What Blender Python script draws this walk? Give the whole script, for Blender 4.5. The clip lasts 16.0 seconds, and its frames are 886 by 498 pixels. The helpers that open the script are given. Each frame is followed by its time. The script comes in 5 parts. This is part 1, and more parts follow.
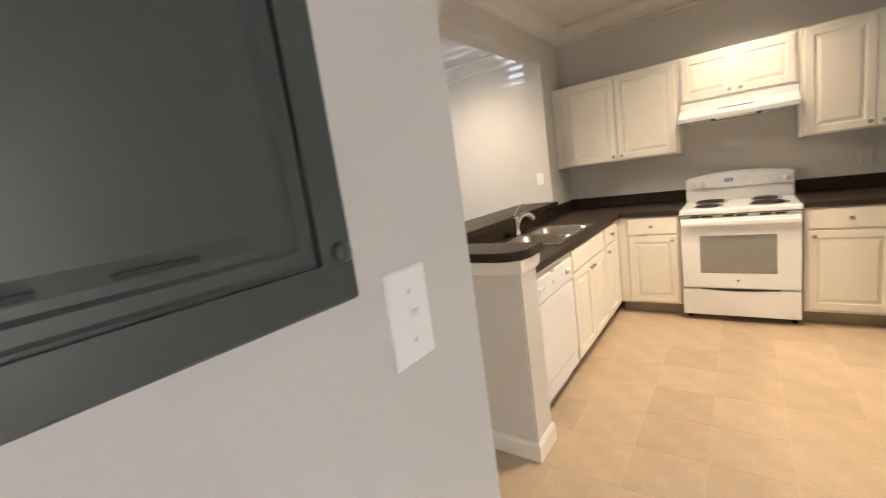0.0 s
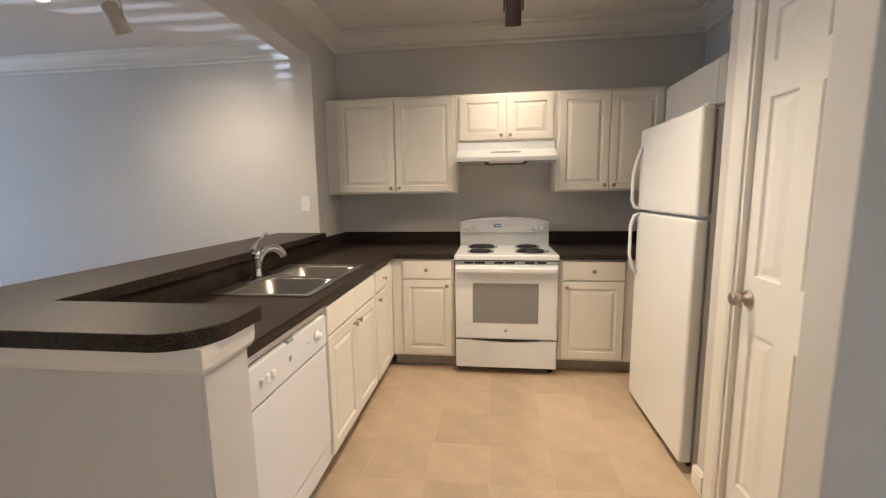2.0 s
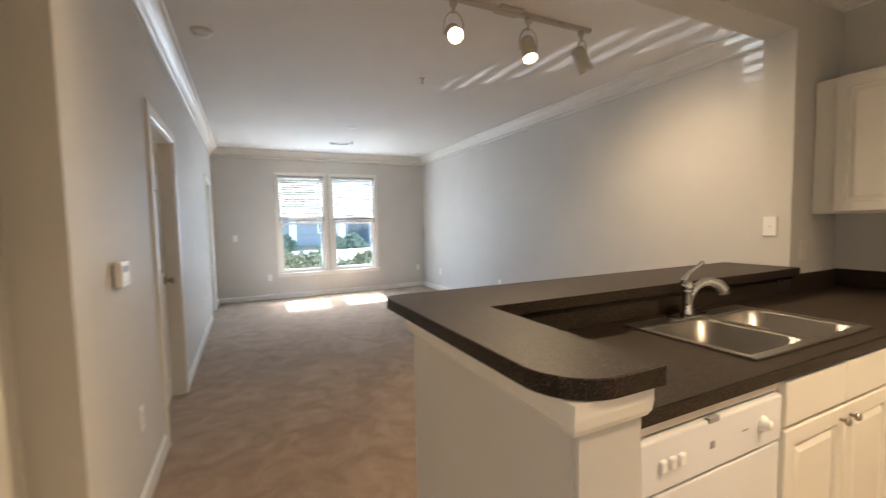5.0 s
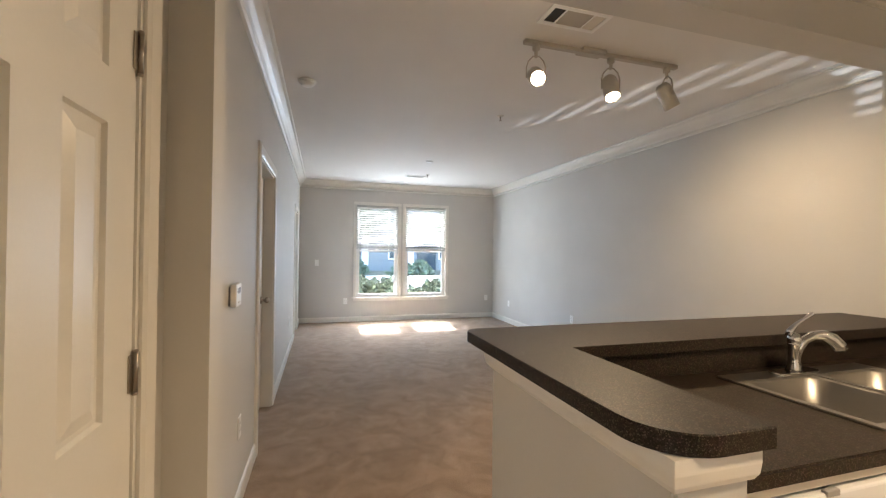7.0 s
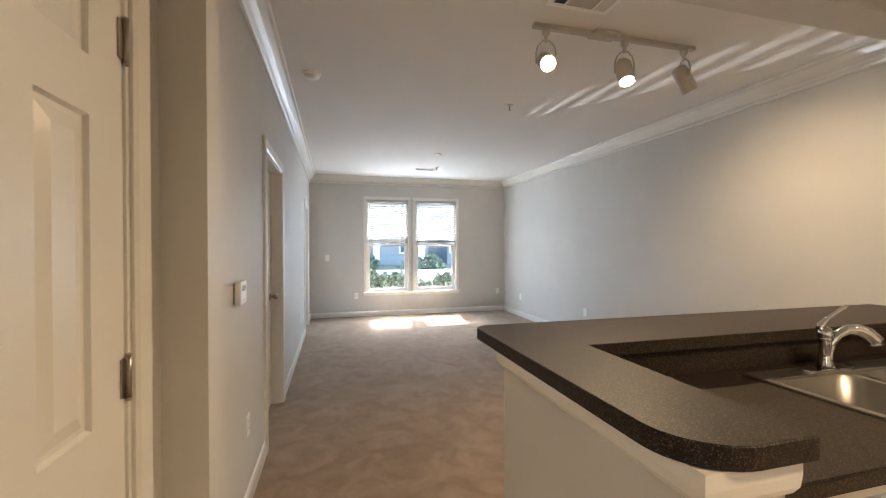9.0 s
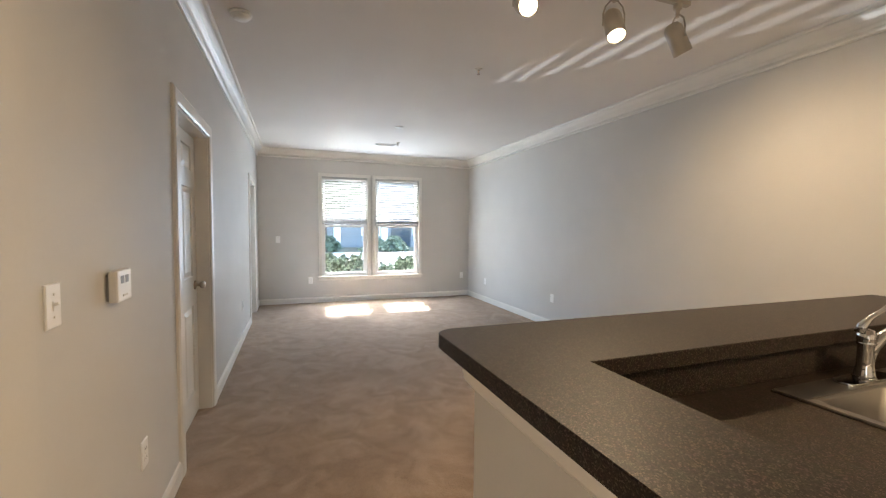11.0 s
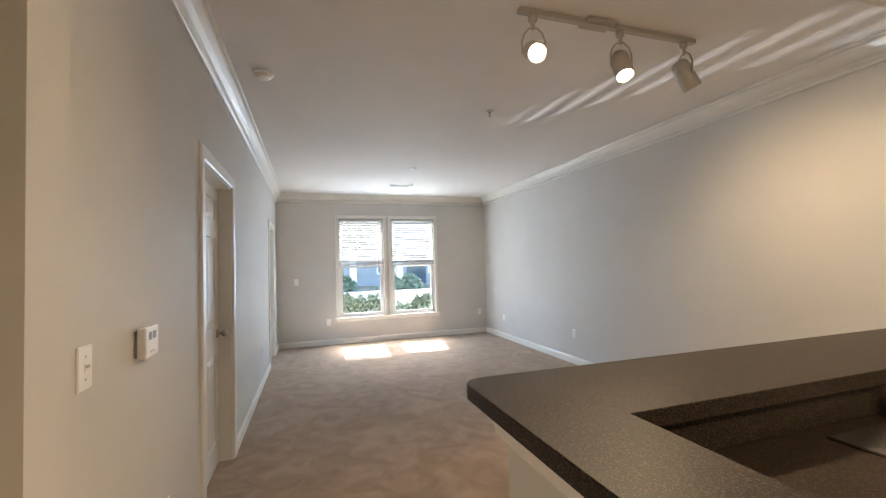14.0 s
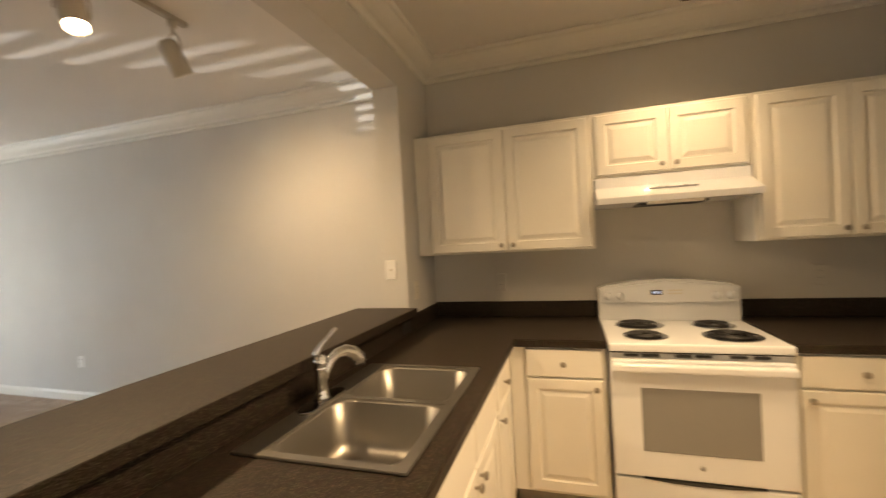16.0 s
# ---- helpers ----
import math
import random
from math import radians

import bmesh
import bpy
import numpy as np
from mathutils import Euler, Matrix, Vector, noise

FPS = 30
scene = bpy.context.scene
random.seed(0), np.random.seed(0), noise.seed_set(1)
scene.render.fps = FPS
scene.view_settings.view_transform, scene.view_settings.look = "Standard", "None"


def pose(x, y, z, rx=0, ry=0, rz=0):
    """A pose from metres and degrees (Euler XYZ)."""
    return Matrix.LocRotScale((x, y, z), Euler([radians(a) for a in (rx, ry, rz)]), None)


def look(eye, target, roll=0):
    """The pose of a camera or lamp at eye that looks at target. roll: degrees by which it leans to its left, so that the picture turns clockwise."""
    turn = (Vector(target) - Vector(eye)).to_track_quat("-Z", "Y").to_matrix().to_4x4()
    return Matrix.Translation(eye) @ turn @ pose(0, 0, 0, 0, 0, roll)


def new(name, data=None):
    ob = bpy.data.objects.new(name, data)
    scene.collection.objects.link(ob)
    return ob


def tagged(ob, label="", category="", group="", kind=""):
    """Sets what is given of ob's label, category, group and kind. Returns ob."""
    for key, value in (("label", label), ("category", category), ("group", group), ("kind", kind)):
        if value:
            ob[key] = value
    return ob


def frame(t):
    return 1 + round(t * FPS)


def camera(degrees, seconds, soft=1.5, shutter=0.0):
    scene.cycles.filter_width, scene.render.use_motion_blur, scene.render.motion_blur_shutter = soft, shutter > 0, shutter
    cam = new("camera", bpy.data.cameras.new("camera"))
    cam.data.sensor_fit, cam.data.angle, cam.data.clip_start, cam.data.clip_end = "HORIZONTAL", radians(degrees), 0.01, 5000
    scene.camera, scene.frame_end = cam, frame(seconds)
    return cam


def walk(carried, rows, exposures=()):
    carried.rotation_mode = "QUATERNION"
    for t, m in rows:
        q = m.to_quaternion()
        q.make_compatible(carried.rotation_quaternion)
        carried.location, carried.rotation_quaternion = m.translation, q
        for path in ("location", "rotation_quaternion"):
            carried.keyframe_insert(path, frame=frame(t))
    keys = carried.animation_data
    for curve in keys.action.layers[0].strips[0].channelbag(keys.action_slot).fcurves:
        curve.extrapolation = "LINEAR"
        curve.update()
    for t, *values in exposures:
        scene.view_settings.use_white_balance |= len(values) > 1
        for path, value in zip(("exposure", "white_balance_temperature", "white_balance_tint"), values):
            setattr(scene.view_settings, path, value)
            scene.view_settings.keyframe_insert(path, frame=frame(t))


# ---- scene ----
cam = camera(94.5, 16.0, soft=1.25, shutter=0.3)
PATH = [
    (0, (0.026, 0.093, 1.419), (-1.153, 1.675, 1.091), -8.1),
    (0.5, (-0.011, 0.228, 1.437), (-0.846, 2.028, 1.185), -8.8),
    (1, (-0.157, 0.432, 1.404), (-0.554, 2.378, 1.165), -5.9),
    (1.5, (-0.157, 0.638, 1.384), (-0.337, 2.612, 1.119), -1.9),
    (2, (-0.102, 0.886, 1.371), (-0.34, 2.852, 1.096), -0.8),
    (2.5, (-0.202, 1.099, 1.343), (-0.378, 3.072, 1.071), 0.3),
    (3, (-0.315, 1.251, 1.353), (-0.478, 3.233, 1.135), -0.5),
    (3.5, (-0.311, 1.327, 1.372), (-0.865, 3.243, 1.224), -1.6),
    (4, (-0.262, 1.438, 1.376), (-1.354, 3.112, 1.287), -0.5),
    (4.5, (-0.278, 1.381, 1.379), (-1.817, 2.657, 1.316), -0.4),
    (5, (-0.216, 1.194, 1.356), (-2.016, 2.057, 1.229), -1.2),
    (5.2, (-0.174, 1.141, 1.369), (-2.028, 1.879, 1.229), -1.9),
    (7.5, (-0.183, 1.098, 1.393), (-2.107, 1.642, 1.437), 0.7),
    (8, (-0.17, 1.085, 1.401), (-2.102, 1.598, 1.457), 0.1),
    (8.5, (-0.187, 1.086, 1.4), (-2.123, 1.588, 1.434), -0.2),
    (9, (-0.242, 1.141, 1.39), (-2.175, 1.655, 1.373), -0.1),
    (11.3, (-0.675, 1.312, 1.376), (-2.551, 1.999, 1.274), 0.5),
    (11.5, (-0.689, 1.332, 1.383), (-2.579, 1.98, 1.297), 0.3),
    (12, (-0.697, 1.361, 1.399), (-2.603, 1.966, 1.361), -0.6),
    (12.5, (-0.682, 1.354, 1.405), (-2.591, 1.951, 1.405), -1.4),
    (13, (-0.671, 1.305, 1.411), (-2.581, 1.899, 1.441), -1.7),
    (13.5, (-0.653, 1.267, 1.415), (-2.562, 1.859, 1.472), -1.6),
    (14, (-0.653, 1.264, 1.413), (-2.554, 1.879, 1.485), -1.6),
    (14.5, (-0.65, 1.3, 1.401), (-2.486, 2.091, 1.457), -2.3),
    (15, (-0.615, 1.438, 1.418), (-2.243, 2.6, 1.465), -2.5),
    (15.5, (-0.562, 1.637, 1.419), (-1.796, 3.211, 1.444), -2.7),
    (16, (-0.529, 1.734, 1.435), (-1.124, 3.643, 1.411), -3.1),
]
walk(cam, [(t, look(eye, target, roll)) for t, eye, target, roll in PATH], exposures=[(0.0, 4.35, 5500, 10), (0.5, 4.2, 5400, 10), (1.0, 3.98, 5250, 10), (1.5, 3.92, 5250, 10), (3.5, 3.85, 5500, 10), (4.5, 3.87, 6150, 10), (13.5, 3.87, 6200, 10), (15.0, 3.88, 6250, 10), (15.5, 3.87, 6750, 10), (16.0, 3.92, 7300, 10)])

# ---- light ----
SUN_EL, SUN_AZ = 44.0, 3.5          # degrees up; swing of the western sun towards north
world = bpy.data.worlds.new("sky")
scene.world = world
world.use_nodes = True
wn = world.node_tree.nodes
sky = wn.new("ShaderNodeTexSky")
sky.sky_type = "NISHITA"
sky.sun_disc = False
sky.sun_elevation = radians(SUN_EL)
sky.sun_rotation = radians(270 + SUN_AZ)
world.node_tree.links.new(sky.outputs[0], wn["Background"].inputs[0])
wn["Background"].inputs[1].default_value = 0.15

sun_data = bpy.data.lights.new("sun", "SUN")
sun_data.energy, sun_data.angle, sun_data.color = 2.0, radians(0.5), (1.0, 0.95, 0.87)
sun = new("sun", sun_data)
sun_from = Vector((-math.cos(radians(SUN_EL)) * math.cos(radians(SUN_AZ)), math.cos(radians(SUN_EL)) * math.sin(radians(SUN_AZ)), math.sin(radians(SUN_EL))))
sun.matrix_world = look(sun_from * 30, (0, 0, 0))

WARM = (1.0, 0.71, 0.41)


def spot_lamp(name, eye, target, watts, cone=152, blend=1.0):
    d = bpy.data.lights.new(name, "SPOT")
    d.energy, d.color, d.spot_size, d.spot_blend, d.shadow_soft_size = watts, WARM, radians(cone), blend, 0.035
    ob = new(name, d)
    ob.matrix_world = look(eye, target)
    return ob


def window_fill_lamp(y0, y1, z0, z1, watts):
    """An area lamp added inside a window to top up the sky's daylight."""
    d = bpy.data.lights.new("window_fill", "AREA")
    d.shape, d.size, d.size_y = "RECTANGLE", y1 - y0, z1 - z0
    d.energy, d.color = watts, (0.70, 0.85, 1.0)
    ob = new("window_fill", d)
    ob.matrix_world = look((-8.36, (y0 + y1) / 2, (z0 + z1) / 2), (0.0, (y0 + y1) / 2, (z0 + z1) / 2))


window_fill_lamp(1.80, 2.54, 0.52, 2.25, 1.55)
window_fill_lamp(2.78, 3.54, 0.52, 2.25, 1.55)

# added spot, as if glass outside mirrored sunlight up through the patio door's slats
glint_data = bpy.data.lights.new("glint_stand_in", "SPOT")
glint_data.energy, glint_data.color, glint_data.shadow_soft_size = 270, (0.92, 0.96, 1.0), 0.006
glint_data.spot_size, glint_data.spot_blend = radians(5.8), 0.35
glint = new("glint_stand_in", glint_data)
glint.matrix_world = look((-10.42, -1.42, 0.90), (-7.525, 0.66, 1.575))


# ---- materials ----
def mat(name, color, rough=0.5, metal=0.0, spec=0.5, vary=0.06, scale=6.0, fine=120.0, bump=0.0, bump_scale=300.0, per_object=0.0, coat=0.0):
    m = bpy.data.materials.new(name)
    m.use_nodes = True
    n, l = m.node_tree.nodes, m.node_tree.links
    b = n["Principled BSDF"]
    b.inputs["Roughness"].default_value = rough
    b.inputs["Metallic"].default_value = metal
    b.inputs["Specular IOR Level"].default_value = spec
    b.inputs["Coat Weight"].default_value = coat
    tc = n.new("ShaderNodeTexCoord")
    big = n.new("ShaderNodeTexNoise")
    big.inputs["Scale"].default_value, big.inputs["Detail"].default_value = scale, 4
    small = n.new("ShaderNodeTexNoise")
    small.inputs["Scale"].default_value, small.inputs["Detail"].default_value = fine, 2
    l.new(tc.outputs["Object"], big.inputs["Vector"])
    l.new(tc.outputs["Object"], small.inputs["Vector"])
    add = n.new("ShaderNodeMath")
    add.operation = "MULTIPLY_ADD"
    l.new(big.outputs["Fac"], add.inputs[0])
    add.inputs[1].default_value = 0.7
    half = n.new("ShaderNodeMath")
    half.operation = "MULTIPLY"
    half.inputs[1].default_value = 0.3
    l.new(small.outputs["Fac"], half.inputs[0])
    l.new(half.outputs[0], add.inputs[2])
    ramp = n.new("ShaderNodeValToRGB")
    lo = [c * (1 - vary) for c in color]
    hi = [min(1, c * (1 + vary)) for c in color]
    ramp.color_ramp.elements[0].position, ramp.color_ramp.elements[1].position = 0.3, 0.7
    ramp.color_ramp.elements[0].color, ramp.color_ramp.elements[1].color = (*lo, 1), (*hi, 1)
    l.new(add.outputs[0], ramp.inputs[0])
    out = ramp.outputs[0]
    if per_object:
        info = n.new("ShaderNodeObjectInfo")
        mr = n.new("ShaderNodeMapRange")
        mr.inputs["To Min"].default_value, mr.inputs["To Max"].default_value = 1 - per_object, 1 + per_object
        l.new(info.outputs["Random"], mr.inputs["Value"])
        hsv = n.new("ShaderNodeHueSaturation")
        l.new(mr.outputs[0], hsv.inputs["Value"])
        l.new(out, hsv.inputs["Color"])
        out = hsv.outputs[0]
    l.new(out, b.inputs["Base Color"])
    if bump:
        bn = n.new("ShaderNodeTexNoise")
        bn.inputs["Scale"].default_value, bn.inputs["Detail"].default_value = bump_scale, 3
        l.new(tc.outputs["Object"], bn.inputs["Vector"])
        bp = n.new("ShaderNodeBump")
        bp.inputs["Strength"].default_value, bp.inputs["Distance"].default_value = bump, 0.004
        l.new(bn.outputs["Fac"], bp.inputs["Height"])
        l.new(bp.outputs[0], b.inputs["Normal"])
    return m


def glow(name, color, strength):
    m = bpy.data.materials.new(name)
    m.use_nodes = True
    b = m.node_tree.nodes["Principled BSDF"]
    b.inputs["Base Color"].default_value = (*color, 1)
    b.inputs["Emission Color"].default_value = (*color, 1)
    b.inputs["Emission Strength"].default_value = strength
    return m


def speckled(name, dark, mid, light, rough):
    """Laminate with fine mineral flecks."""
    m = bpy.data.materials.new(name)
    m.use_nodes = True
    n, l = m.node_tree.nodes, m.node_tree.links
    b = n["Principled BSDF"]
    b.inputs["Roughness"].default_value = rough
    b.inputs["Specular IOR Level"].default_value = 0.20
    tc = n.new("ShaderNodeTexCoord")
    vor = n.new("ShaderNodeTexVoronoi")
    vor.inputs["Scale"].default_value = 420
    l.new(tc.outputs["Object"], vor.inputs["Vector"])
    sep = n.new("ShaderNodeSeparateColor")
    l.new(vor.outputs["Color"], sep.inputs[0])
    ramp = n.new("ShaderNodeValToRGB")
    e = ramp.color_ramp.elements
    ramp.color_ramp.interpolation = "CONSTANT"
    e[0].position, e[0].color = 0.0, (*dark, 1)
    e[1].position, e[1].color = 0.5, (*mid, 1)
    x = e.new(0.86)
    x.color = (*light, 1)
    l.new(sep.outputs[0], ramp.inputs[0])
    no = n.new("ShaderNodeTexNoise")
    no.inputs["Scale"].default_value, no.inputs["Detail"].default_value = 45, 5
    l.new(tc.outputs["Object"], no.inputs["Vector"])
    mix = n.new("ShaderNodeMix")
    mix.data_type, mix.blend_type = "RGBA", "MULTIPLY"
    mix.inputs["Factor"].default_value = 0.55
    l.new(ramp.outputs[0], mix.inputs["A"])
    l.new(no.outputs["Color"], mix.inputs["B"])
    l.new(mix.outputs["Result"], b.inputs["Base Color"])
    bp = n.new("ShaderNodeBump")
    bp.inputs["Strength"].default_value, bp.inputs["Distance"].default_value = 0.15, 0.001
    l.new(sep.outputs[1], bp.inputs["Height"])
    l.new(bp.outputs[0], b.inputs["Normal"])
    return m


def tile_mat(name):
    m = mat(name, (0.50, 0.395, 0.275), 0.42, vary=0.13, scale=7, fine=70, bump=0.12, bump_scale=60, per_object=0.07)
    return m


def carpet_mat(name):
    m = bpy.data.materials.new(name)
    m.use_nodes = True
    n, l = m.node_tree.nodes, m.node_tree.links
    b = n["Principled BSDF"]
    b.inputs["Roughness"].default_value, b.inputs["Specular IOR Level"].default_value = 0.95, 0.1
    b.inputs["Sheen Weight"].default_value = 0.25
    tc = n.new("ShaderNodeTexCoord")
    a = n.new("ShaderNodeTexNoise")
    a.inputs["Scale"].default_value, a.inputs["Detail"].default_value, a.inputs["Distortion"].default_value = 4.2, 8, 1.4
    f = n.new("ShaderNodeTexNoise")
    f.inputs["Scale"].default_value, f.inputs["Detail"].default_value = 160, 3
    for t in (a, f):
        l.new(tc.outputs["Object"], t.inputs["Vector"])
    r1 = n.new("ShaderNodeValToRGB")
    r1.color_ramp.elements[0].position, r1.color_ramp.elements[1].position = 0.36, 0.66
    r1.color_ramp.elements[0].color, r1.color_ramp.elements[1].color = (0.32, 0.226, 0.157, 1), (0.45, 0.328, 0.235, 1)
    l.new(a.outputs["Fac"], r1.inputs[0])
    r2 = n.new("ShaderNodeValToRGB")
    r2.color_ramp.elements[0].position, r2.color_ramp.elements[1].position = 0.3, 0.7
    r2.color_ramp.elements[0].color, r2.color_ramp.elements[1].color = (0.72, 0.72, 0.72, 1), (1.0, 1.0, 1.0, 1)
    l.new(f.outputs["Fac"], r2.inputs[0])
    mix = n.new("ShaderNodeMix")
    mix.data_type, mix.blend_type = "RGBA", "MULTIPLY"
    mix.inputs["Factor"].default_value = 1.0
    l.new(r1.outputs[0], mix.inputs["A"])
    l.new(r2.outputs[0], mix.inputs["B"])
    l.new(mix.outputs["Result"], b.inputs["Base Color"])
    bp = n.new("ShaderNodeBump")
    bp.inputs["Strength"].default_value, bp.inputs["Distance"].default_value = 0.7, 0.008
    l.new(f.outputs["Fac"], bp.inputs["Height"])
    l.new(bp.outputs[0], b.inputs["Normal"])
    return m


def brushed(name):
    m = mat(name, (0.36, 0.345, 0.32), 0.36, metal=1.0, vary=0.05, scale=4, fine=200, bump=0.03, bump_scale=500)
    return m


def glass_mat(name):
    m = bpy.data.materials.new(name)
    m.use_nodes = True
    b = m.node_tree.nodes["Principled BSDF"]
    b.inputs["Base Color"].default_value = (0.96, 0.98, 0.98, 1)
    b.inputs["Roughness"].default_value = 0.0
    b.inputs["Transmission Weight"].default_value = 1.0
    b.inputs["IOR"].default_value = 1.45
    return m


WALL = mat("wall_paint", (0.60, 0.585, 0.555), 0.62, spec=0.3, vary=0.025, scale=2.5, bump=0.05, bump_scale=220)
CEIL = mat("ceiling_paint", (0.75, 0.73, 0.70), 0.8, spec=0.2, vary=0.02, scale=2.0, bump=0.08, bump_scale=160)
TRIM = mat("trim_paint", (0.76, 0.74, 0.69), 0.33, vary=0.025, scale=5, bump=0.02, bump_scale=80)
DOORW = mat("door_paint", (0.78, 0.765, 0.72), 0.3, vary=0.025, scale=4, bump=0.03, bump_scale=60)
CAB = mat("cabinet_foil", (0.79, 0.76, 0.69), 0.36, vary=0.025, scale=4, bump=0.02, bump_scale=50)
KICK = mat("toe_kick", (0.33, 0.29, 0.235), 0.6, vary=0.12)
WHITE = mat("appliance_enamel", (0.77, 0.785, 0.81), 0.16, vary=0.015, scale=3)
FRIDGE = mat("textured_white_steel", (0.79, 0.785, 0.77), 0.33, vary=0.02, bump=0.06, bump_scale=260)
PLASTIC = mat("white_plastic", (0.86, 0.855, 0.835), 0.38, vary=0.02)
ALMOND = mat("aged_plastic", (0.66, 0.62, 0.54), 0.42, vary=0.04)
LAM = speckled("dark_laminate", (0.020, 0.0145, 0.0105), (0.042, 0.031, 0.023), (0.108, 0.083, 0.062), 0.46)
STEEL = brushed("brushed_steel")
CHROME = mat("chrome", (0.57, 0.57, 0.58), 0.06, metal=1.0, vary=0.02)
NICKEL = mat("satin_nickel", (0.40, 0.36, 0.31), 0.3, metal=1.0, vary=0.05)
BLACK = mat("black_coil", (0.018, 0.017, 0.017), 0.45, vary=0.2, scale=30)
# near-black: colours in the shade of gaps and openings, also truly dark parts
DARK = mat("gap_shade_and_dark_parts", (0.03, 0.028, 0.026), 0.7, vary=0.2)
SMOKED = mat("oven_glass", (0.25, 0.245, 0.24), 0.12, vary=0.03, scale=2)
PANELG = mat("grey_green_enamel", (0.066, 0.075, 0.069), 0.34, vary=0.06, scale=8, bump=0.05, bump_scale=90)
TILE = tile_mat("ceramic_tile")
GROUT = mat("grout", (0.60, 0.51, 0.39), 0.9, vary=0.12, scale=14)
CARPET = carpet_mat("carpet_pile")
GLASS = glass_mat("window_glass")
SLAT = mat("blind_vinyl", (0.45, 0.455, 0.445), 0.3, vary=0.02)
VINYL = mat("window_vinyl", (0.80, 0.80, 0.79), 0.3, vary=0.02)
BULB = glow("lit_bulb", (1.0, 0.80, 0.55), 2.5)
CLOCK = glow("blue_digits", (0.55, 0.68, 1.0), 0.06)
FIXT = mat("fixture_enamel", (0.44, 0.40, 0.335), 0.45, vary=0.04)
BRONZE = mat("dark_fixture", (0.10, 0.075, 0.055), 0.4, metal=0.3, vary=0.1)
LEAF = mat("hedge_leaf", (0.115, 0.145, 0.085), 0.5, vary=0.4, scale=5, fine=30)
LEAF2 = mat("tree_leaf", (0.09, 0.125, 0.075), 0.55, vary=0.4, scale=2, fine=20)
BARK = mat("bark", (0.12, 0.09, 0.07), 0.9, vary=0.3, scale=10, bump=0.5, bump_scale=40)
GROUND = mat("lawn_soil", (0.16, 0.15, 0.09), 0.95, vary=0.3, scale=1.2, fine=20)
CONC = mat("concrete_paving", (0.58, 0.57, 0.54), 0.85, vary=0.1, scale=1.5, fine=40)
SIDING = mat("facade_siding", (0.21, 0.225, 0.24), 0.7, vary=0.06, scale=1)
ROOFM = mat("roof_shingle", (0.13, 0.12, 0.115), 0.9, vary=0.2, scale=6)
PANE = mat("dark_pane", (0.05, 0.07, 0.09), 0.08, vary=0.1)
PRINT = mat("grey_print", (0.30, 0.30, 0.31), 0.5, vary=0.05)


# ---- mesh helpers ----
def box(bm, x0, y0, z0, x1, y1, z1, bev=0.0, seg=1):
    vs = [bm.verts.new((x, y, z)) for x in (x0, x1) for y in (y0, y1) for z in (z0, z1)]
    fs = [bm.faces.new([vs[i] for i in q]) for q in ((0, 1, 3, 2), (4, 6, 7, 5), (0, 4, 5, 1), (2, 3, 7, 6), (0, 2, 6, 4), (1, 5, 7, 3))]
    if bev:
        es = {e for f in fs for e in f.edges}
        bmesh.ops.bevel(bm, geom=list(es), offset=bev, segments=seg, affect="EDGES", profile=0.5)
    return bm


def B(*a, **k):
    return box(bmesh.new(), *a, **k)


def lathe(bm, profile, segs=20, m=Matrix.Identity(4)):
    """Turn (radius, height) pairs round the local z axis."""
    rings = []
    for r, h in profile:
        rings.append([bm.verts.new(m @ Vector((r * math.cos(2 * math.pi * i / segs), r * math.sin(2 * math.pi * i / segs), h))) for i in range(segs)])
    for a, b in zip(rings, rings[1:]):
        for i in range(segs):
            f = bm.faces.new((a[i], a[(i + 1) % segs], b[(i + 1) % segs], b[i]))
            f.smooth = True
    bm.faces.new(list(reversed(rings[0])))
    bm.faces.new(rings[-1])
    return bm


def tube(bm, pts, radii, segs=12):
    pts = [Vector(p) for p in pts]
    if not isinstance(radii, (list, tuple)):
        radii = [radii] * len(pts)
    rings = []
    side = None
    for i, p in enumerate(pts):
        d = (pts[min(i + 1, len(pts) - 1)] - pts[max(i - 1, 0)]).normalized()
        if side is None:
            side = d.orthogonal().normalized()
        side = (side - d * side.dot(d)).normalized()
        up = d.cross(side)
        rings.append([bm.verts.new(p + radii[i] * (math.cos(2 * math.pi * k / segs) * side + math.sin(2 * math.pi * k / segs) * up)) for k in range(segs)])
    for a, b in zip(rings, rings[1:]):
        for k in range(segs):
            f = bm.faces.new((a[k], a[(k + 1) % segs], b[(k + 1) % segs], b[k]))
            f.smooth = True
    bm.faces.new(list(reversed(rings[0])))
    bm.faces.new(rings[-1])
    return bm


def prism(bm, outline, z0, z1, bev=0.0, m=Matrix.Identity(4)):
    """A flat outline (counter-clockwise) raised from z0 to z1."""
    lo = [bm.verts.new(m @ Vector((x, y, z0))) for x, y in outline]
    hi = [bm.verts.new(m @ Vector((x, y, z1))) for x, y in outline]
    k = len(lo)
    top, bot = bm.faces.new(hi), bm.faces.new(list(reversed(lo)))
    for i in range(k):
        bm.faces.new((lo[i], lo[(i + 1) % k], hi[(i + 1) % k], hi[i]))
    if bev:
        bmesh.ops.bevel(bm, geom=list(top.edges) + list(bot.edges), offset=bev, segments=2, affect="EDGES", profile=0.5)
    return bm


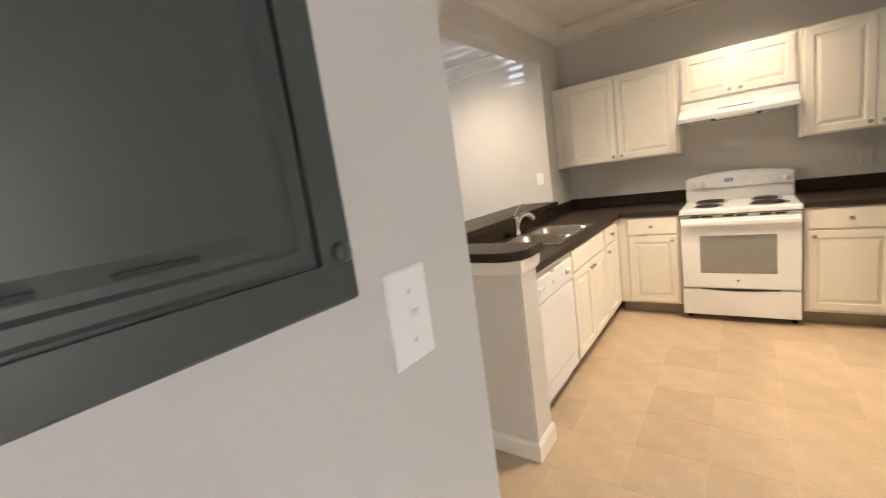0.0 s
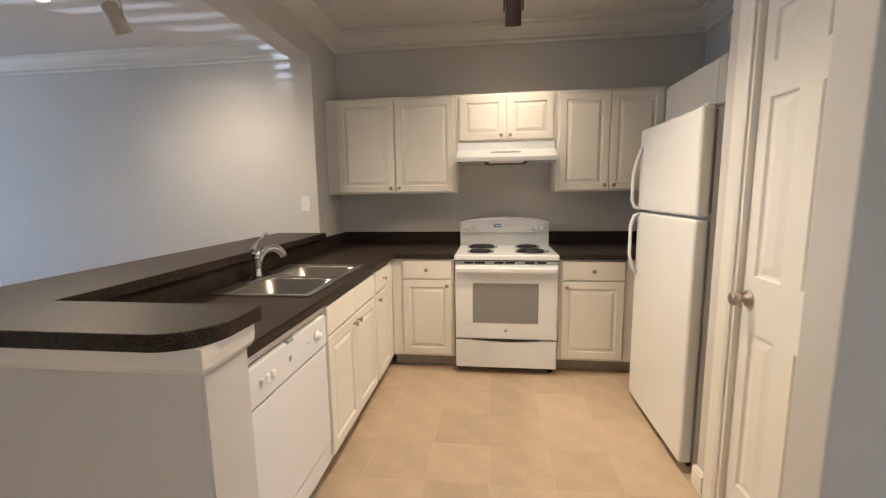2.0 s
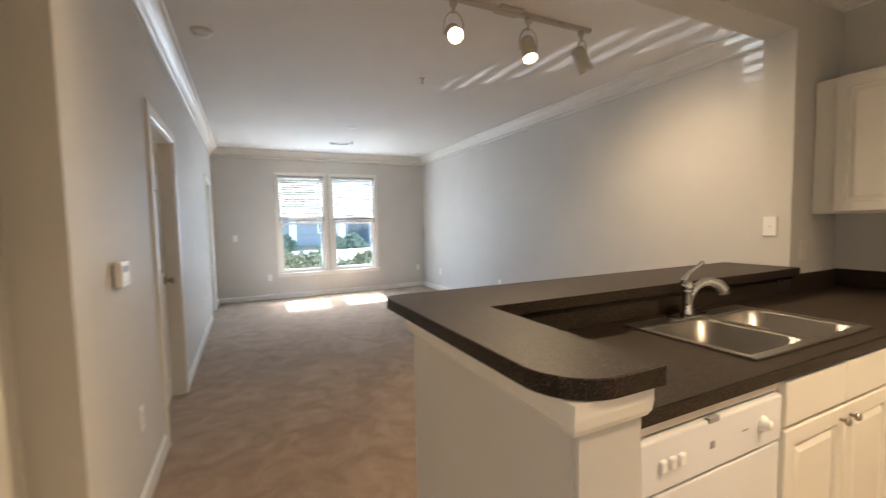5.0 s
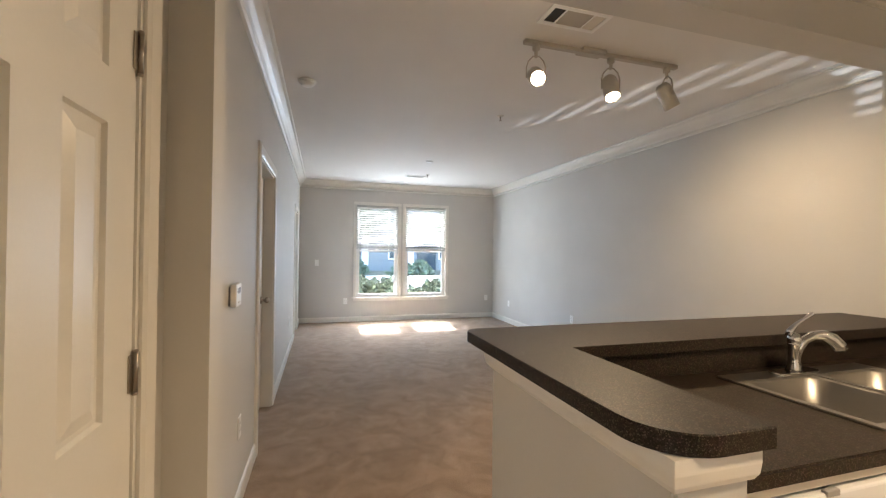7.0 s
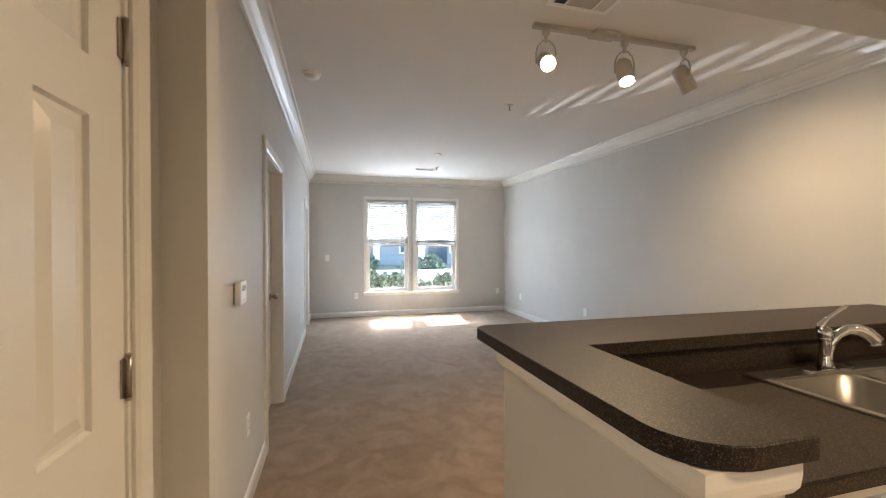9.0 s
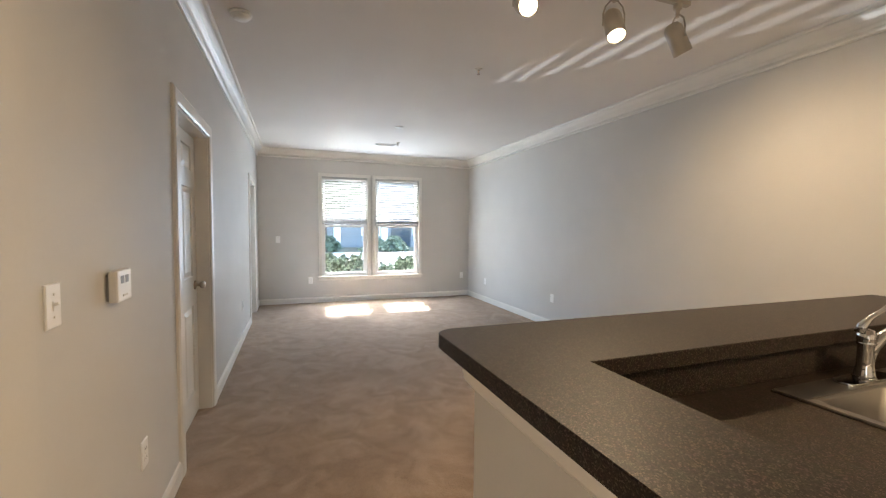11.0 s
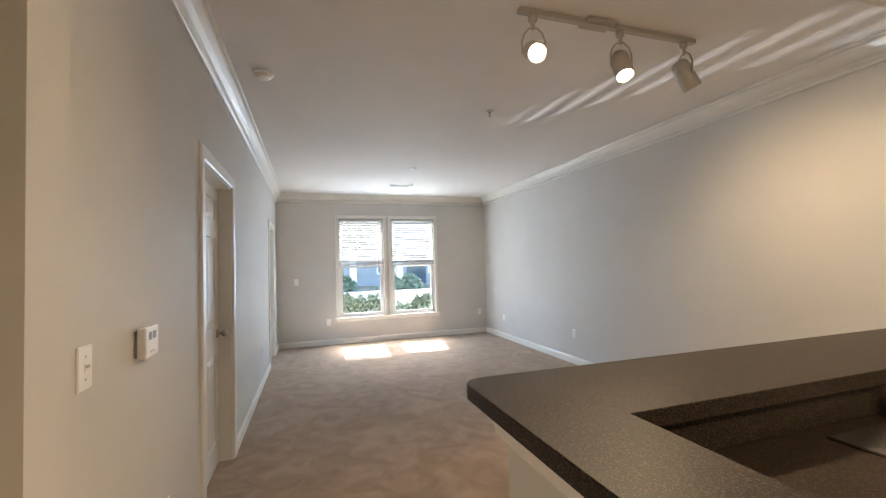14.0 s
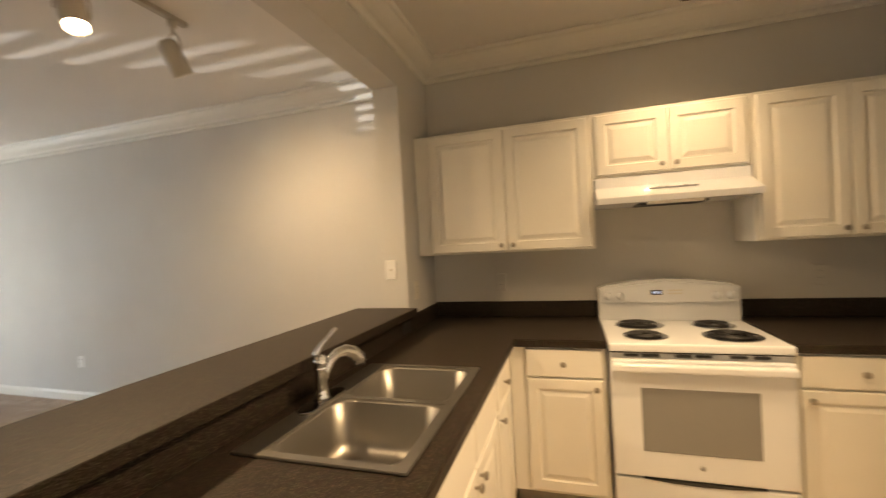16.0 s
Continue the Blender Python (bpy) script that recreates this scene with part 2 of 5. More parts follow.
def cells(bm, us, vs, solid, w0, w1, put):
    """A slab cut on a grid: solid(i, j) says which cells stay; put(u, v, w) places a corner."""
    made = {}

    def v(i, j, k):
        if (i, j, k) not in made:
            made[i, j, k] = bm.verts.new(put(us[i], vs[j], w1 if k else w0))
        return made[i, j, k]
    nu, nv = len(us) - 1, len(vs) - 1

    def on(i, j):
        return 0 <= i < nu and 0 <= j < nv and solid(i, j)
    for i in range(nu):
        for j in range(nv):
            if not on(i, j):
                continue
            bm.faces.new((v(i, j, 1), v(i + 1, j, 1), v(i + 1, j + 1, 1), v(i, j + 1, 1)))
            bm.faces.new((v(i, j, 0), v(i, j + 1, 0), v(i + 1, j + 1, 0), v(i + 1, j, 0)))
            if not on(i - 1, j):
                bm.faces.new((v(i, j, 0), v(i, j, 1), v(i, j + 1, 1), v(i, j + 1, 0)))
            if not on(i + 1, j):
                bm.faces.new((v(i + 1, j, 0), v(i + 1, j + 1, 0), v(i + 1, j + 1, 1), v(i + 1, j, 1)))
            if not on(i, j - 1):
                bm.faces.new((v(i, j, 0), v(i + 1, j, 0), v(i + 1, j, 1), v(i, j, 1)))
            if not on(i, j + 1):
                bm.faces.new((v(i, j + 1, 0), v(i, j + 1, 1), v(i + 1, j + 1, 1), v(i + 1, j + 1, 0)))
    bmesh.ops.recalc_face_normals(bm, faces=bm.faces[:])
    return bm


def panelled(bm, w, h, t, xs, zs, panel, depth=0.007, edge=0.004, lip=0.012, slope=0.022):
    """A board w by h, front at y=0, with raised panels in the grid cells named by panel."""
    us, ws = [0.0, *xs, w], [0.0, *zs, h]

    def quad(*p):
        bm.faces.new([bm.verts.new(q) for q in p])

    def ring(a, b):
        (x0, z0, x1, z1, y), (p0, q0, p1, q1, s) = a, b
        quad((x0, y, z0), (x1, y, z0), (p1, s, q0), (p0, s, q0))
        quad((x1, y, z0), (x1, y, z1), (p1, s, q1), (p1, s, q0))
        quad((x1, y, z1), (x0, y, z1), (p0, s, q1), (p1, s, q1))
        quad((x0, y, z1), (x0, y, z0), (p0, s, q0), (p0, s, q1))
    for i in range(len(us) - 1):
        for j in range(len(ws) - 1):
            x0, x1, z0, z1 = us[i], us[i + 1], ws[j], ws[j + 1]
            if i == 0:
                x0 += edge
            if i == len(us) - 2:
                x1 -= edge
            if j == 0:
                z0 += edge
            if j == len(ws) - 2:
                z1 -= edge
            if (i, j) in panel:
                r = [(x0, z0, x1, z1, 0.0)]
                for d, y in ((lip * 0.35, depth), (lip, depth), (lip + slope, depth * 0.15)):
                    r.append((x0 + d, z0 + d, x1 - d, z1 - d, y))
                for a, b in zip(r, r[1:]):
                    ring(a, b)
                c = r[-1]
                quad((c[0], c[4], c[1]), (c[2], c[4], c[1]), (c[2], c[4], c[3]), (c[0], c[4], c[3]))
            else:
                quad((x0, 0, z0), (x1, 0, z0), (x1, 0, z1), (x0, 0, z1))
    ring((0, 0, w, h, edge), (edge, edge, w - edge, h - edge, 0.0))
    ring((0, 0, w, h, t), (0, 0, w, h, edge))
    quad((0, t, 0), (0, t, h), (w, t, h), (w, t, 0))
    bmesh.ops.remove_doubles(bm, verts=bm.verts[:], dist=0.00005)
    bmesh.ops.recalc_face_normals(bm, faces=bm.faces[:])
    return bm


def mesh_ob(name, bm, material):
    me = bpy.data.meshes.new(name)
    bm.to_mesh(me)
    bm.free()
    me.materials.append(material)
    return new(name, me)


def struct(name, bm, material, label="", category=""):
    return tagged(mesh_ob(name, bm, material), label, category, kind="structure")


def solo(name, bm, material, label, category, group=""):
    return tagged(mesh_ob(name, bm, material), label, category, group)


def thing(name, m, label, category, group="", kind=""):
    ob = new(name)
    ob.matrix_world = m
    ob.empty_display_size = 0.1
    return tagged(ob, label, category, group, kind)


def part(name, bm, material, parent, label="", m=None):
    ob = mesh_ob(name, bm, material)
    ob.parent = parent
    if m is not None:
        ob.matrix_local = m
    return tagged(ob, label)


def extrude(bm, profile, p0, p1, out, m0=0, m1=0):
    """A moulding: (out, z) points carried from p0 to p1; m0, m1 mitre the ends by that share of out."""
    p0, p1, out = Vector((*p0, 0)), Vector((*p1, 0)), Vector((*out, 0))
    d = (p1 - p0).normalized()
    a = [bm.verts.new(p0 + out * o + d * (m0 * o) + Vector((0, 0, z))) for o, z in profile]
    b = [bm.verts.new(p1 + out * o - d * (m1 * o) + Vector((0, 0, z))) for o, z in profile]
    k = len(a)
    for i in range(k):
        bm.faces.new((a[i], a[(i + 1) % k], b[(i + 1) % k], b[i]))
    bm.faces.new(list(reversed(a)))
    bm.faces.new(b)
    bmesh.ops.recalc_face_normals(bm, faces=bm.faces[:])
    return bm


# ---- plan ----
CEILING = 2.74
LR_S, LR_N, LR_W = 0.69, 4.665, -8.41     # living room faces
K_N, K_E, K_W = 4.56, 1.58, -1.48         # kitchen faces
PIER_W, PIER_Y = -1.645, 4.03             # pier at the end of the bar opening
HEAD_Z = 2.402
HALL_W, HALL_E, CLOSET_Y, EDGE_Y = -0.30, 0.848, 0.667, 0.592
NOOK_X, NOOK_S, NOOK_N, FAR_E = 0.628, 1.81, 1.925, 1.75   # short wall between hall and pantry nook
STUB_W, STUB_E, STUB_Y = -1.70, -1.56, 0.788
CARPET_X = -1.70


def upright(us, vs, holes, axis, w0, w1):
    """A wall in the plane of axis 'x' or 'y', cut by holes (u0, v0, u1, v1)."""
    us = sorted({*us, *(h[0] for h in holes), *(h[2] for h in holes)})
    vs = sorted({*vs, *(h[1] for h in holes), *(h[3] for h in holes)})

    def solid(i, j):
        cu, cv = (us[i] + us[i + 1]) / 2, (vs[j] + vs[j + 1]) / 2
        return not any(h[0] < cu < h[2] and h[1] < cv < h[3] for h in holes)
    put = (lambda u, v, w: (w, u, v)) if axis == "x" else (lambda u, v, w: (u, w, v))
    return cells(bmesh.new(), us, vs, solid, w0, w1, put)


WIN_A, WIN_B, WIN_Z0, WIN_Z1 = (1.755, 2.585), (2.735, 3.59), 0.475, 2.30
DOOR_L = (-4.105, -3.235, 2.035)    # bedroom door opening: x, x, height
DOOR_P = (-7.80, -7.02, 2.035)      # patio door opening
DOOR_C = (-1.385, -0.625, 2.085)    # hall closet opening
DOOR_N = (2.062, 2.592, 2.085)       # narrow pantry opening: y, y, height

struct("wall_north", B(K_W, K_N, 0, K_E + 0.12, K_N + 0.12, CEILING), WALL, "light grey painted kitchen wall behind the range")
struct("wall_living_north", B(LR_W - 0.14, LR_N, 0, PIER_W, LR_N + 0.12, CEILING), WALL, "light grey painted living room wall")
struct("wall_pier", B(PIER_W, PIER_Y, 0, K_W, LR_N + 0.12, CEILING), WALL, "light grey painted pier beside the bar opening")
struct("wall_header", B(PIER_W, STUB_Y - 0.24, HEAD_Z, K_W, PIER_Y, CEILING), WALL, "light grey painted header over the bar opening")
struct("wall_living_west", upright((LR_S - 0.12, LR_N), (0, CEILING), [(WIN_A[0], WIN_Z0, WIN_A[1], WIN_Z1), (WIN_B[0], WIN_Z0, WIN_B[1], WIN_Z1)], "x", LR_W - 0.14, LR_W), WALL, "light grey painted wall with two tall windows")
struct("wall_living_south", upright((LR_W, STUB_W), (0, CEILING), [(DOOR_L[0], 0, DOOR_L[1], DOOR_L[2]), (DOOR_P[0], 0, DOOR_P[1], DOOR_P[2])], "y", LR_S - 0.12, LR_S), WALL, "light grey painted wall with two doors")
struct("wall_stub", B(STUB_W, STUB_Y - 0.24, 0, STUB_E, STUB_Y, CEILING), WALL, "light grey painted end of the closet wall")
struct("wall_closet", upright((STUB_E, HALL_W - 0.12), (0, CEILING), [(DOOR_C[0], 0, DOOR_C[1], DOOR_C[2])], "y", CLOSET_Y - 0.12, CLOSET_Y), WALL, "light grey painted wall with the hall closet door")
struct("wall_hall_west", B(HALL_W - 0.12, -1.3, 0, HALL_W, EDGE_Y, CEILING), WALL, "light grey painted hall wall")
struct("wall_hall_east", upright((NOOK_N, 2.76), (0, CEILING), [(DOOR_N[0], 0, DOOR_N[1], DOOR_N[2])], "x", HALL_E, HALL_E + 0.12), WALL, "light grey painted wall with the pantry door")
struct("wall_nook", B(NOOK_X, NOOK_S, 0, FAR_E + 0.12, NOOK_N, CEILING, bev=0.006, seg=2), WALL, "light grey painted short wall beside the pantry door")
# opening is presumed and out of view, placed and sized for hall daylight
struct("wall_hall_far", upright((-1.42, NOOK_S), (0, CEILING), [(-0.75, 0.0, 0.35, 2.05)], "x", FAR_E, FAR_E + 0.12), WALL, "light grey painted wall with an unseen opening added to light the hall")
struct("wall_alcove", B(HALL_E + 0.12, 2.64, 0, K_E, 2.76, CEILING), WALL, "light grey painted wall beside the refrigerator")
struct("wall_kitchen_east", B(K_E, 2.64, 0, K_E + 0.12, K_N, CEILING), WALL, "light grey painted wall behind the refrigerator")
struct("wall_hall_south", B(HALL_W - 0.12, -1.42, 0, FAR_E, -1.3, CEILING), WALL, "light grey painted wall closing the hall")
struct("wall_pantry_back", B(HALL_E + 0.5, 1.9, 0, HALL_E + 0.56, 2.64, CEILING), WALL)
struct("wall_closet_back", B(STUB_E, -0.1, 0, HALL_W - 0.12, 0.0, CEILING), WALL)
struct("wall_bedroom_back", B(-4.6, -0.4, 0, -2.8, -0.3, CEILING), WALL)
struct("ceiling_living", B(LR_W - 0.14, LR_S - 0.12, CEILING, PIER_W + 0.08, LR_N + 0.12, CEILING + 0.1), CEIL, "off-white painted flat ceiling of the living room")
struct("ceiling_kitchen", B(PIER_W + 0.08, -1.42, CEILING, FAR_E + 0.12, LR_N + 0.12, CEILING + 0.1), CEIL, "off-white painted flat ceiling of the kitchen and hall")
struct("ceiling_closets", B(-4.6, -0.4, CEILING, PIER_W + 0.08, LR_S - 0.12, CEILING + 0.1), CEIL)

# pony wall, an L under the raised bar
PONY_S, PONY_N, PONY_E = 1.745, 1.935, -0.795
pony = cells(bmesh.new(), [PIER_W, K_W, PONY_E], [PONY_S, PONY_N, PIER_Y], lambda i, j: j == 0 or i == 0, 0.0, 1.016, lambda u, v, w: (u, v, w))
bmesh.ops.bevel(pony, geom=[e for e in pony.edges if e.is_manifold and e.calc_face_angle(0) > 1.0 and abs(e.verts[0].co.z - e.verts[1].co.z) > 0.5], offset=0.008, segments=2, affect="EDGES")
struct("wall_pony", pony, WALL, "light grey painted half wall under the raised bar")

# carpet and tile bed
struct("carpet", B(LR_W, LR_S - 0.12, -0.05, CARPET_X, LR_N, 0.004), CARPET, "tan cut-pile carpet with vacuum and wear marks")
floor = struct("floor", B(CARPET_X, -1.3, -0.05, FAR_E, K_N, -0.0012), GROUT, "beige square ceramic tile floor with pale grout")

# ---- mouldings ----
CROWN = [(0, 2.592), (0.018, 2.592), (0.026, 2.600), (0.024, 2.612), (0.010, 2.618), (0.005, 2.634), (0.016, 2.648), (0.032, 2.656), (0.058, 2.676), (0.082, 2.704), (0.090, 2.716), (0.108, 2.718), (0.114, 2.726), (0.114, 2.7395), (0, 2.7395)]
BASE = [(0, 0.0), (0.015, 0.0), (0.015, 0.078), (0.009, 0.090), (0.009, 0.096), (0, 0.100)]


def crown(name, *a):
    struct(name, extrude(bmesh.new(), CROWN, *a), TRIM, "white painted crown moulding")


def base(name, *a):
    struct(name, extrude(bmesh.new(), BASE, *a), TRIM, "white painted baseboard")


crown("trim_crown_west", (LR_W, LR_S), (LR_W, LR_N), (1, 0), 1, 1)
crown("trim_crown_living_north", (LR_W, LR_N), (PIER_W, LR_N), (0, -1), 1, 1)
crown("trim_crown_living_south", (LR_W, LR_S), (STUB_W, LR_S), (0, 1), 1, 0)
crown("trim_crown_pier", (PIER_W, STUB_Y), (PIER_W, LR_N), (-1, 0), 0, 1)
crown("trim_crown_kitchen_west", (K_W, STUB_Y), (K_W, K_N), (1, 0), 0, 1)
crown("trim_crown_kitchen_north", (K_W, K_N), (K_E, K_N), (0, -1), 1, 1)
crown("trim_crown_kitchen_east", (K_E, 2.76), (K_E, K_N), (-1, 0), 1, 1)
crown("trim_crown_alcove", (HALL_E, 2.76), (K_E, 2.76), (0, 1), 0, 1)

CAS = 0.085
base("baseboard_west", (LR_W, LR_S), (LR_W, LR_N), (1, 0), 1, 1)
base("baseboard_living_north", (LR_W, LR_N), (PIER_W, LR_N), (0, -1), 1, 1)
base("baseboard_south_a", (LR_W, LR_S), (DOOR_P[0] - CAS, LR_S), (0, 1), 1, 0)
base("baseboard_south_b", (DOOR_P[1] + CAS, LR_S), (DOOR_L[0] - CAS, LR_S), (0, 1))
base("baseboard_south_c", (DOOR_L[1] + CAS, LR_S), (STUB_W, LR_S), (0, 1))
base("baseboard_stub_side", (STUB_W, LR_S), (STUB_W, STUB_Y), (-1, 0), 0, -1)
base("baseboard_stub", (STUB_W, STUB_Y), (STUB_E, STUB_Y), (0, 1), -1, -1)
base("baseboard_stub_east", (STUB_E, CLOSET_Y), (STUB_E, STUB_Y), (1, 0), 0, -1)
base("baseboard_closet", (DOOR_C[1] + CAS, CLOSET_Y), (HALL_W - 0.12, CLOSET_Y), (0, 1))
base("baseboard_hall_west", (HALL_W, -1.3), (HALL_W, EDGE_Y), (1, 0), 1, 0)
base("baseboard_nook_south", (NOOK_X, NOOK_S), (FAR_E, NOOK_S), (0, -1), -1, 0)
base("baseboard_nook_end", (NOOK_X, NOOK_S), (NOOK_X, NOOK_N), (-1, 0), -1, -1)
base("baseboard_alcove", (HALL_E, DOOR_N[1] + 0.095), (HALL_E, 2.76), (-1, 0), 0, -1)
base("baseboard_alcove_side", (HALL_E, 2.76), (K_E, 2.76), (0, 1), -1, 0)
base("baseboard_pony_south", (PIER_W, PONY_S), (PONY_E, PONY_S), (0, -1), -1, -1)
base("baseboard_pony_end", (PONY_E, PONY_S), (PONY_E, PONY_N), (1, 0), -1, 0)
base("baseboard_pony_west", (PIER_W, PONY_S), (PIER_W, LR_N), (-1, 0), -1, 1)
UNDER = [(0, 0.945), (0.008, 0.945), (0.020, 0.962), (0.024, 0.985), (0.024, 1.0155), (0, 1.0155)]
for nm, a in (("trim_bar_south", ((PIER_W, PONY_S), (PONY_E, PONY_S), (0, -1), -1, -1)), ("trim_bar_end", ((PONY_E, PONY_S), (PONY_E, PONY_N), (1, 0), -1, 0)), ("trim_bar_west", ((PIER_W, PONY_S), (PIER_W, PIER_Y), (-1, 0), -1, 0))):
    struct(nm, extrude(bmesh.new(), UNDER, *a), TRIM, "white painted cove trim under the bar top")


def casing(name, u0, u1, h, plane, side, axis, width=CAS, depth=0.12):
    """Three casing boards and a jamb lining round an opening; side is the room's side of the plane."""
    g = [(0, 0), (0.010, 0), (0.017, 0.012), (0.019, width - 0.016), (0.012, width - 0.004), (0, width)]
    put = (lambda u, w, z: (plane + side * w, u, z)) if axis == "x" else (lambda u, w, z: (u, plane + side * w, z))
    top = thing(name, Matrix.Identity(4), "white painted door casing and jamb", "door frame", kind="structure")

    def run(pts):
        bm = bmesh.new()
        rows = [[bm.verts.new(put(*p)) for p in row] for row in pts]
        k = len(rows[0])
        for i in range(k):
            bm.faces.new((rows[0][i], rows[0][(i + 1) % k], rows[1][(i + 1) % k], rows[1][i]))
        bm.faces.new(rows[0])
        bm.faces.new(list(reversed(rows[1])))
        bmesh.ops.recalc_face_normals(bm, faces=bm.faces[:])
        return bm
    part("casing_board", run([[(u0 - o, w, 0.0) for w, o in g], [(u0 - o, w, h + o) for w, o in g]]), TRIM, top)
    part("casing_board", run([[(u1 + o, w, 0.0) for w, o in g], [(u1 + o, w, h + o) for w, o in g]]), TRIM, top)
    part("casing_board", run([[(u0 - o, w, h + o) for w, o in g], [(u1 + o, w, h + o) for w, o in g]]), TRIM, top)
    for a, b, c, d in ((u0 + 0.001, u0 + 0.016, 0, h - 0.001), (u1 - 0.016, u1 - 0.001, 0, h - 0.001), (u0 + 0.016, u1 - 0.016, h - 0.016, h - 0.001)):
        bm = bmesh.new()
        p, q = put(a, -depth, c), put(b, 0.001, d)
        box(bm, min(p[0], q[0]), min(p[1], q[1]), c, max(p[0], q[0]), max(p[1], q[1]), d)
        part("jamb", bm, TRIM, top)
    return top


casing("trim_bedroom_door", *DOOR_L, LR_S, 1, "y")
casing("trim_patio_door", *DOOR_P, LR_S, 1, "y")
casing("trim_closet_door", *DOOR_C, CLOSET_Y, 1, "y")
casing("trim_pantry_door", *DOOR_N, HALL_E, -1, "x", width=0.09)


# ---- doors ----
def knob(parent, x, z, y=0.0, mtl=None):
    m = Matrix.Translation((x, y, z)) @ Matrix.Rotation(radians(90), 4, "X")
    prof = [(0.033, 0.0), (0.033, 0.005), (0.028, 0.009), (0.012, 0.012), (0.011, 0.030), (0.020, 0.036), (0.027, 0.048), (0.026, 0.060), (0.018, 0.067), (0.003, 0.069)]
    return part("door_knob", lathe(bmesh.new(), prof, 24, m), mtl or NICKEL, parent, "satin nickel door knob")


def hinge(parent, x, z):
    bm = bmesh.new()
    lathe(bm, [(0.0065, -0.048), (0.0065, 0.048)], 10, Matrix.Translation((x, -0.008, z)))
    lathe(bm, [(0.004, 0.048), (0.0075, 0.050), (0.006, 0.056)], 10, Matrix.Translation((x, -0.008, z)))
    lathe(bm, [(0.006, -0.056), (0.0075, -0.050), (0.004, -0.048)], 10, Matrix.Translation((x, -0.008, z)))
    box(bm, x - 0.024, -0.004, z - 0.045, x + 0.020, -0.001, z + 0.045)
    part("hinge", bm, NICKEL, parent, "satin nickel butt hinge")


def six_panel(name, m, w, h, label, knob_x, hinge_x=None, stile=0.11, drop=0.0, mul=0.095):
    top = thing(name, m, label, "door", kind="structure")
    st = stile
    pw = (w - 2 * st - mul) / 2
    xs, cols = [st, st + pw, st + pw + mul, w - st], (1, 3)
    k = h / 2.05
    zs = [0.18 * k, 0.82 * k - drop, 1.03 * k - drop, 1.675 * k - drop, 1.795 * k - drop, h - 0.085 * k]
    part("door_leaf", panelled(bmesh.new(), w, h, 0.035, xs, zs, {(i, j) for i in cols for j in (1, 3, 5)}, depth=0.010, lip=0.016, slope=0.03), DOORW, top)
    knob(top, knob_x, 0.94)
    if hinge_x is not None:
        for z in (0.27, 1.07, 1.857):
            hinge(top, hinge_x, z)
    return top


six_panel("door_1", pose(DOOR_L[1] - 0.018, LR_S - 0.085, 0.012, rz=180), 0.834, 2.0, "closed white six-panel bedroom door with nickel knob", 0.834 - 0.065)
six_panel("door_2", pose(DOOR_C[1] - 0.018, CLOSET_Y - 0.004, 0.012, rz=180), 0.724, 2.05, "closed white six-panel closet door with nickel hinges", 0.06, 0.722, stile=0.138, drop=0.03, mul=0.127)
six_panel("door_3", pose(HALL_E + 0.022, DOOR_N[1] - 0.018, 0.012, rz=-90), 0.494, 2.05, "narrow white six-panel pantry door, closed, with nickel knob", 0.042, stile=0.06)

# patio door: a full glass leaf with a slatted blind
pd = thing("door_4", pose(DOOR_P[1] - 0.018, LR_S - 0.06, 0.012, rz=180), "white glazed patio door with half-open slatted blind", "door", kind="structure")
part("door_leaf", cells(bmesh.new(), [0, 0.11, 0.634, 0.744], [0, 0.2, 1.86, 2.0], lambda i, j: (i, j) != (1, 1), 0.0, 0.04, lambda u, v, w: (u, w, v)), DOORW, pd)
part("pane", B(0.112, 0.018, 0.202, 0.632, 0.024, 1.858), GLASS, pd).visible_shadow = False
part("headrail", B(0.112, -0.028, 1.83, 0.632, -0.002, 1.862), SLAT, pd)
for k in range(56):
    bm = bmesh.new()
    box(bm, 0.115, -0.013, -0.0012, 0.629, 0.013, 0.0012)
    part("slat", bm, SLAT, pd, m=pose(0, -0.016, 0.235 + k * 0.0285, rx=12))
knob(pd, 0.06, 0.94)
part("deadbolt", lathe(bmesh.new(), [(0.026, 0), (0.026, 0.010), (0.02, 0.016)], 18, Matrix.Translation((0.06, 0, 1.12)) @ Matrix.Rotation(radians(90), 4, "X")), NICKEL, pd)


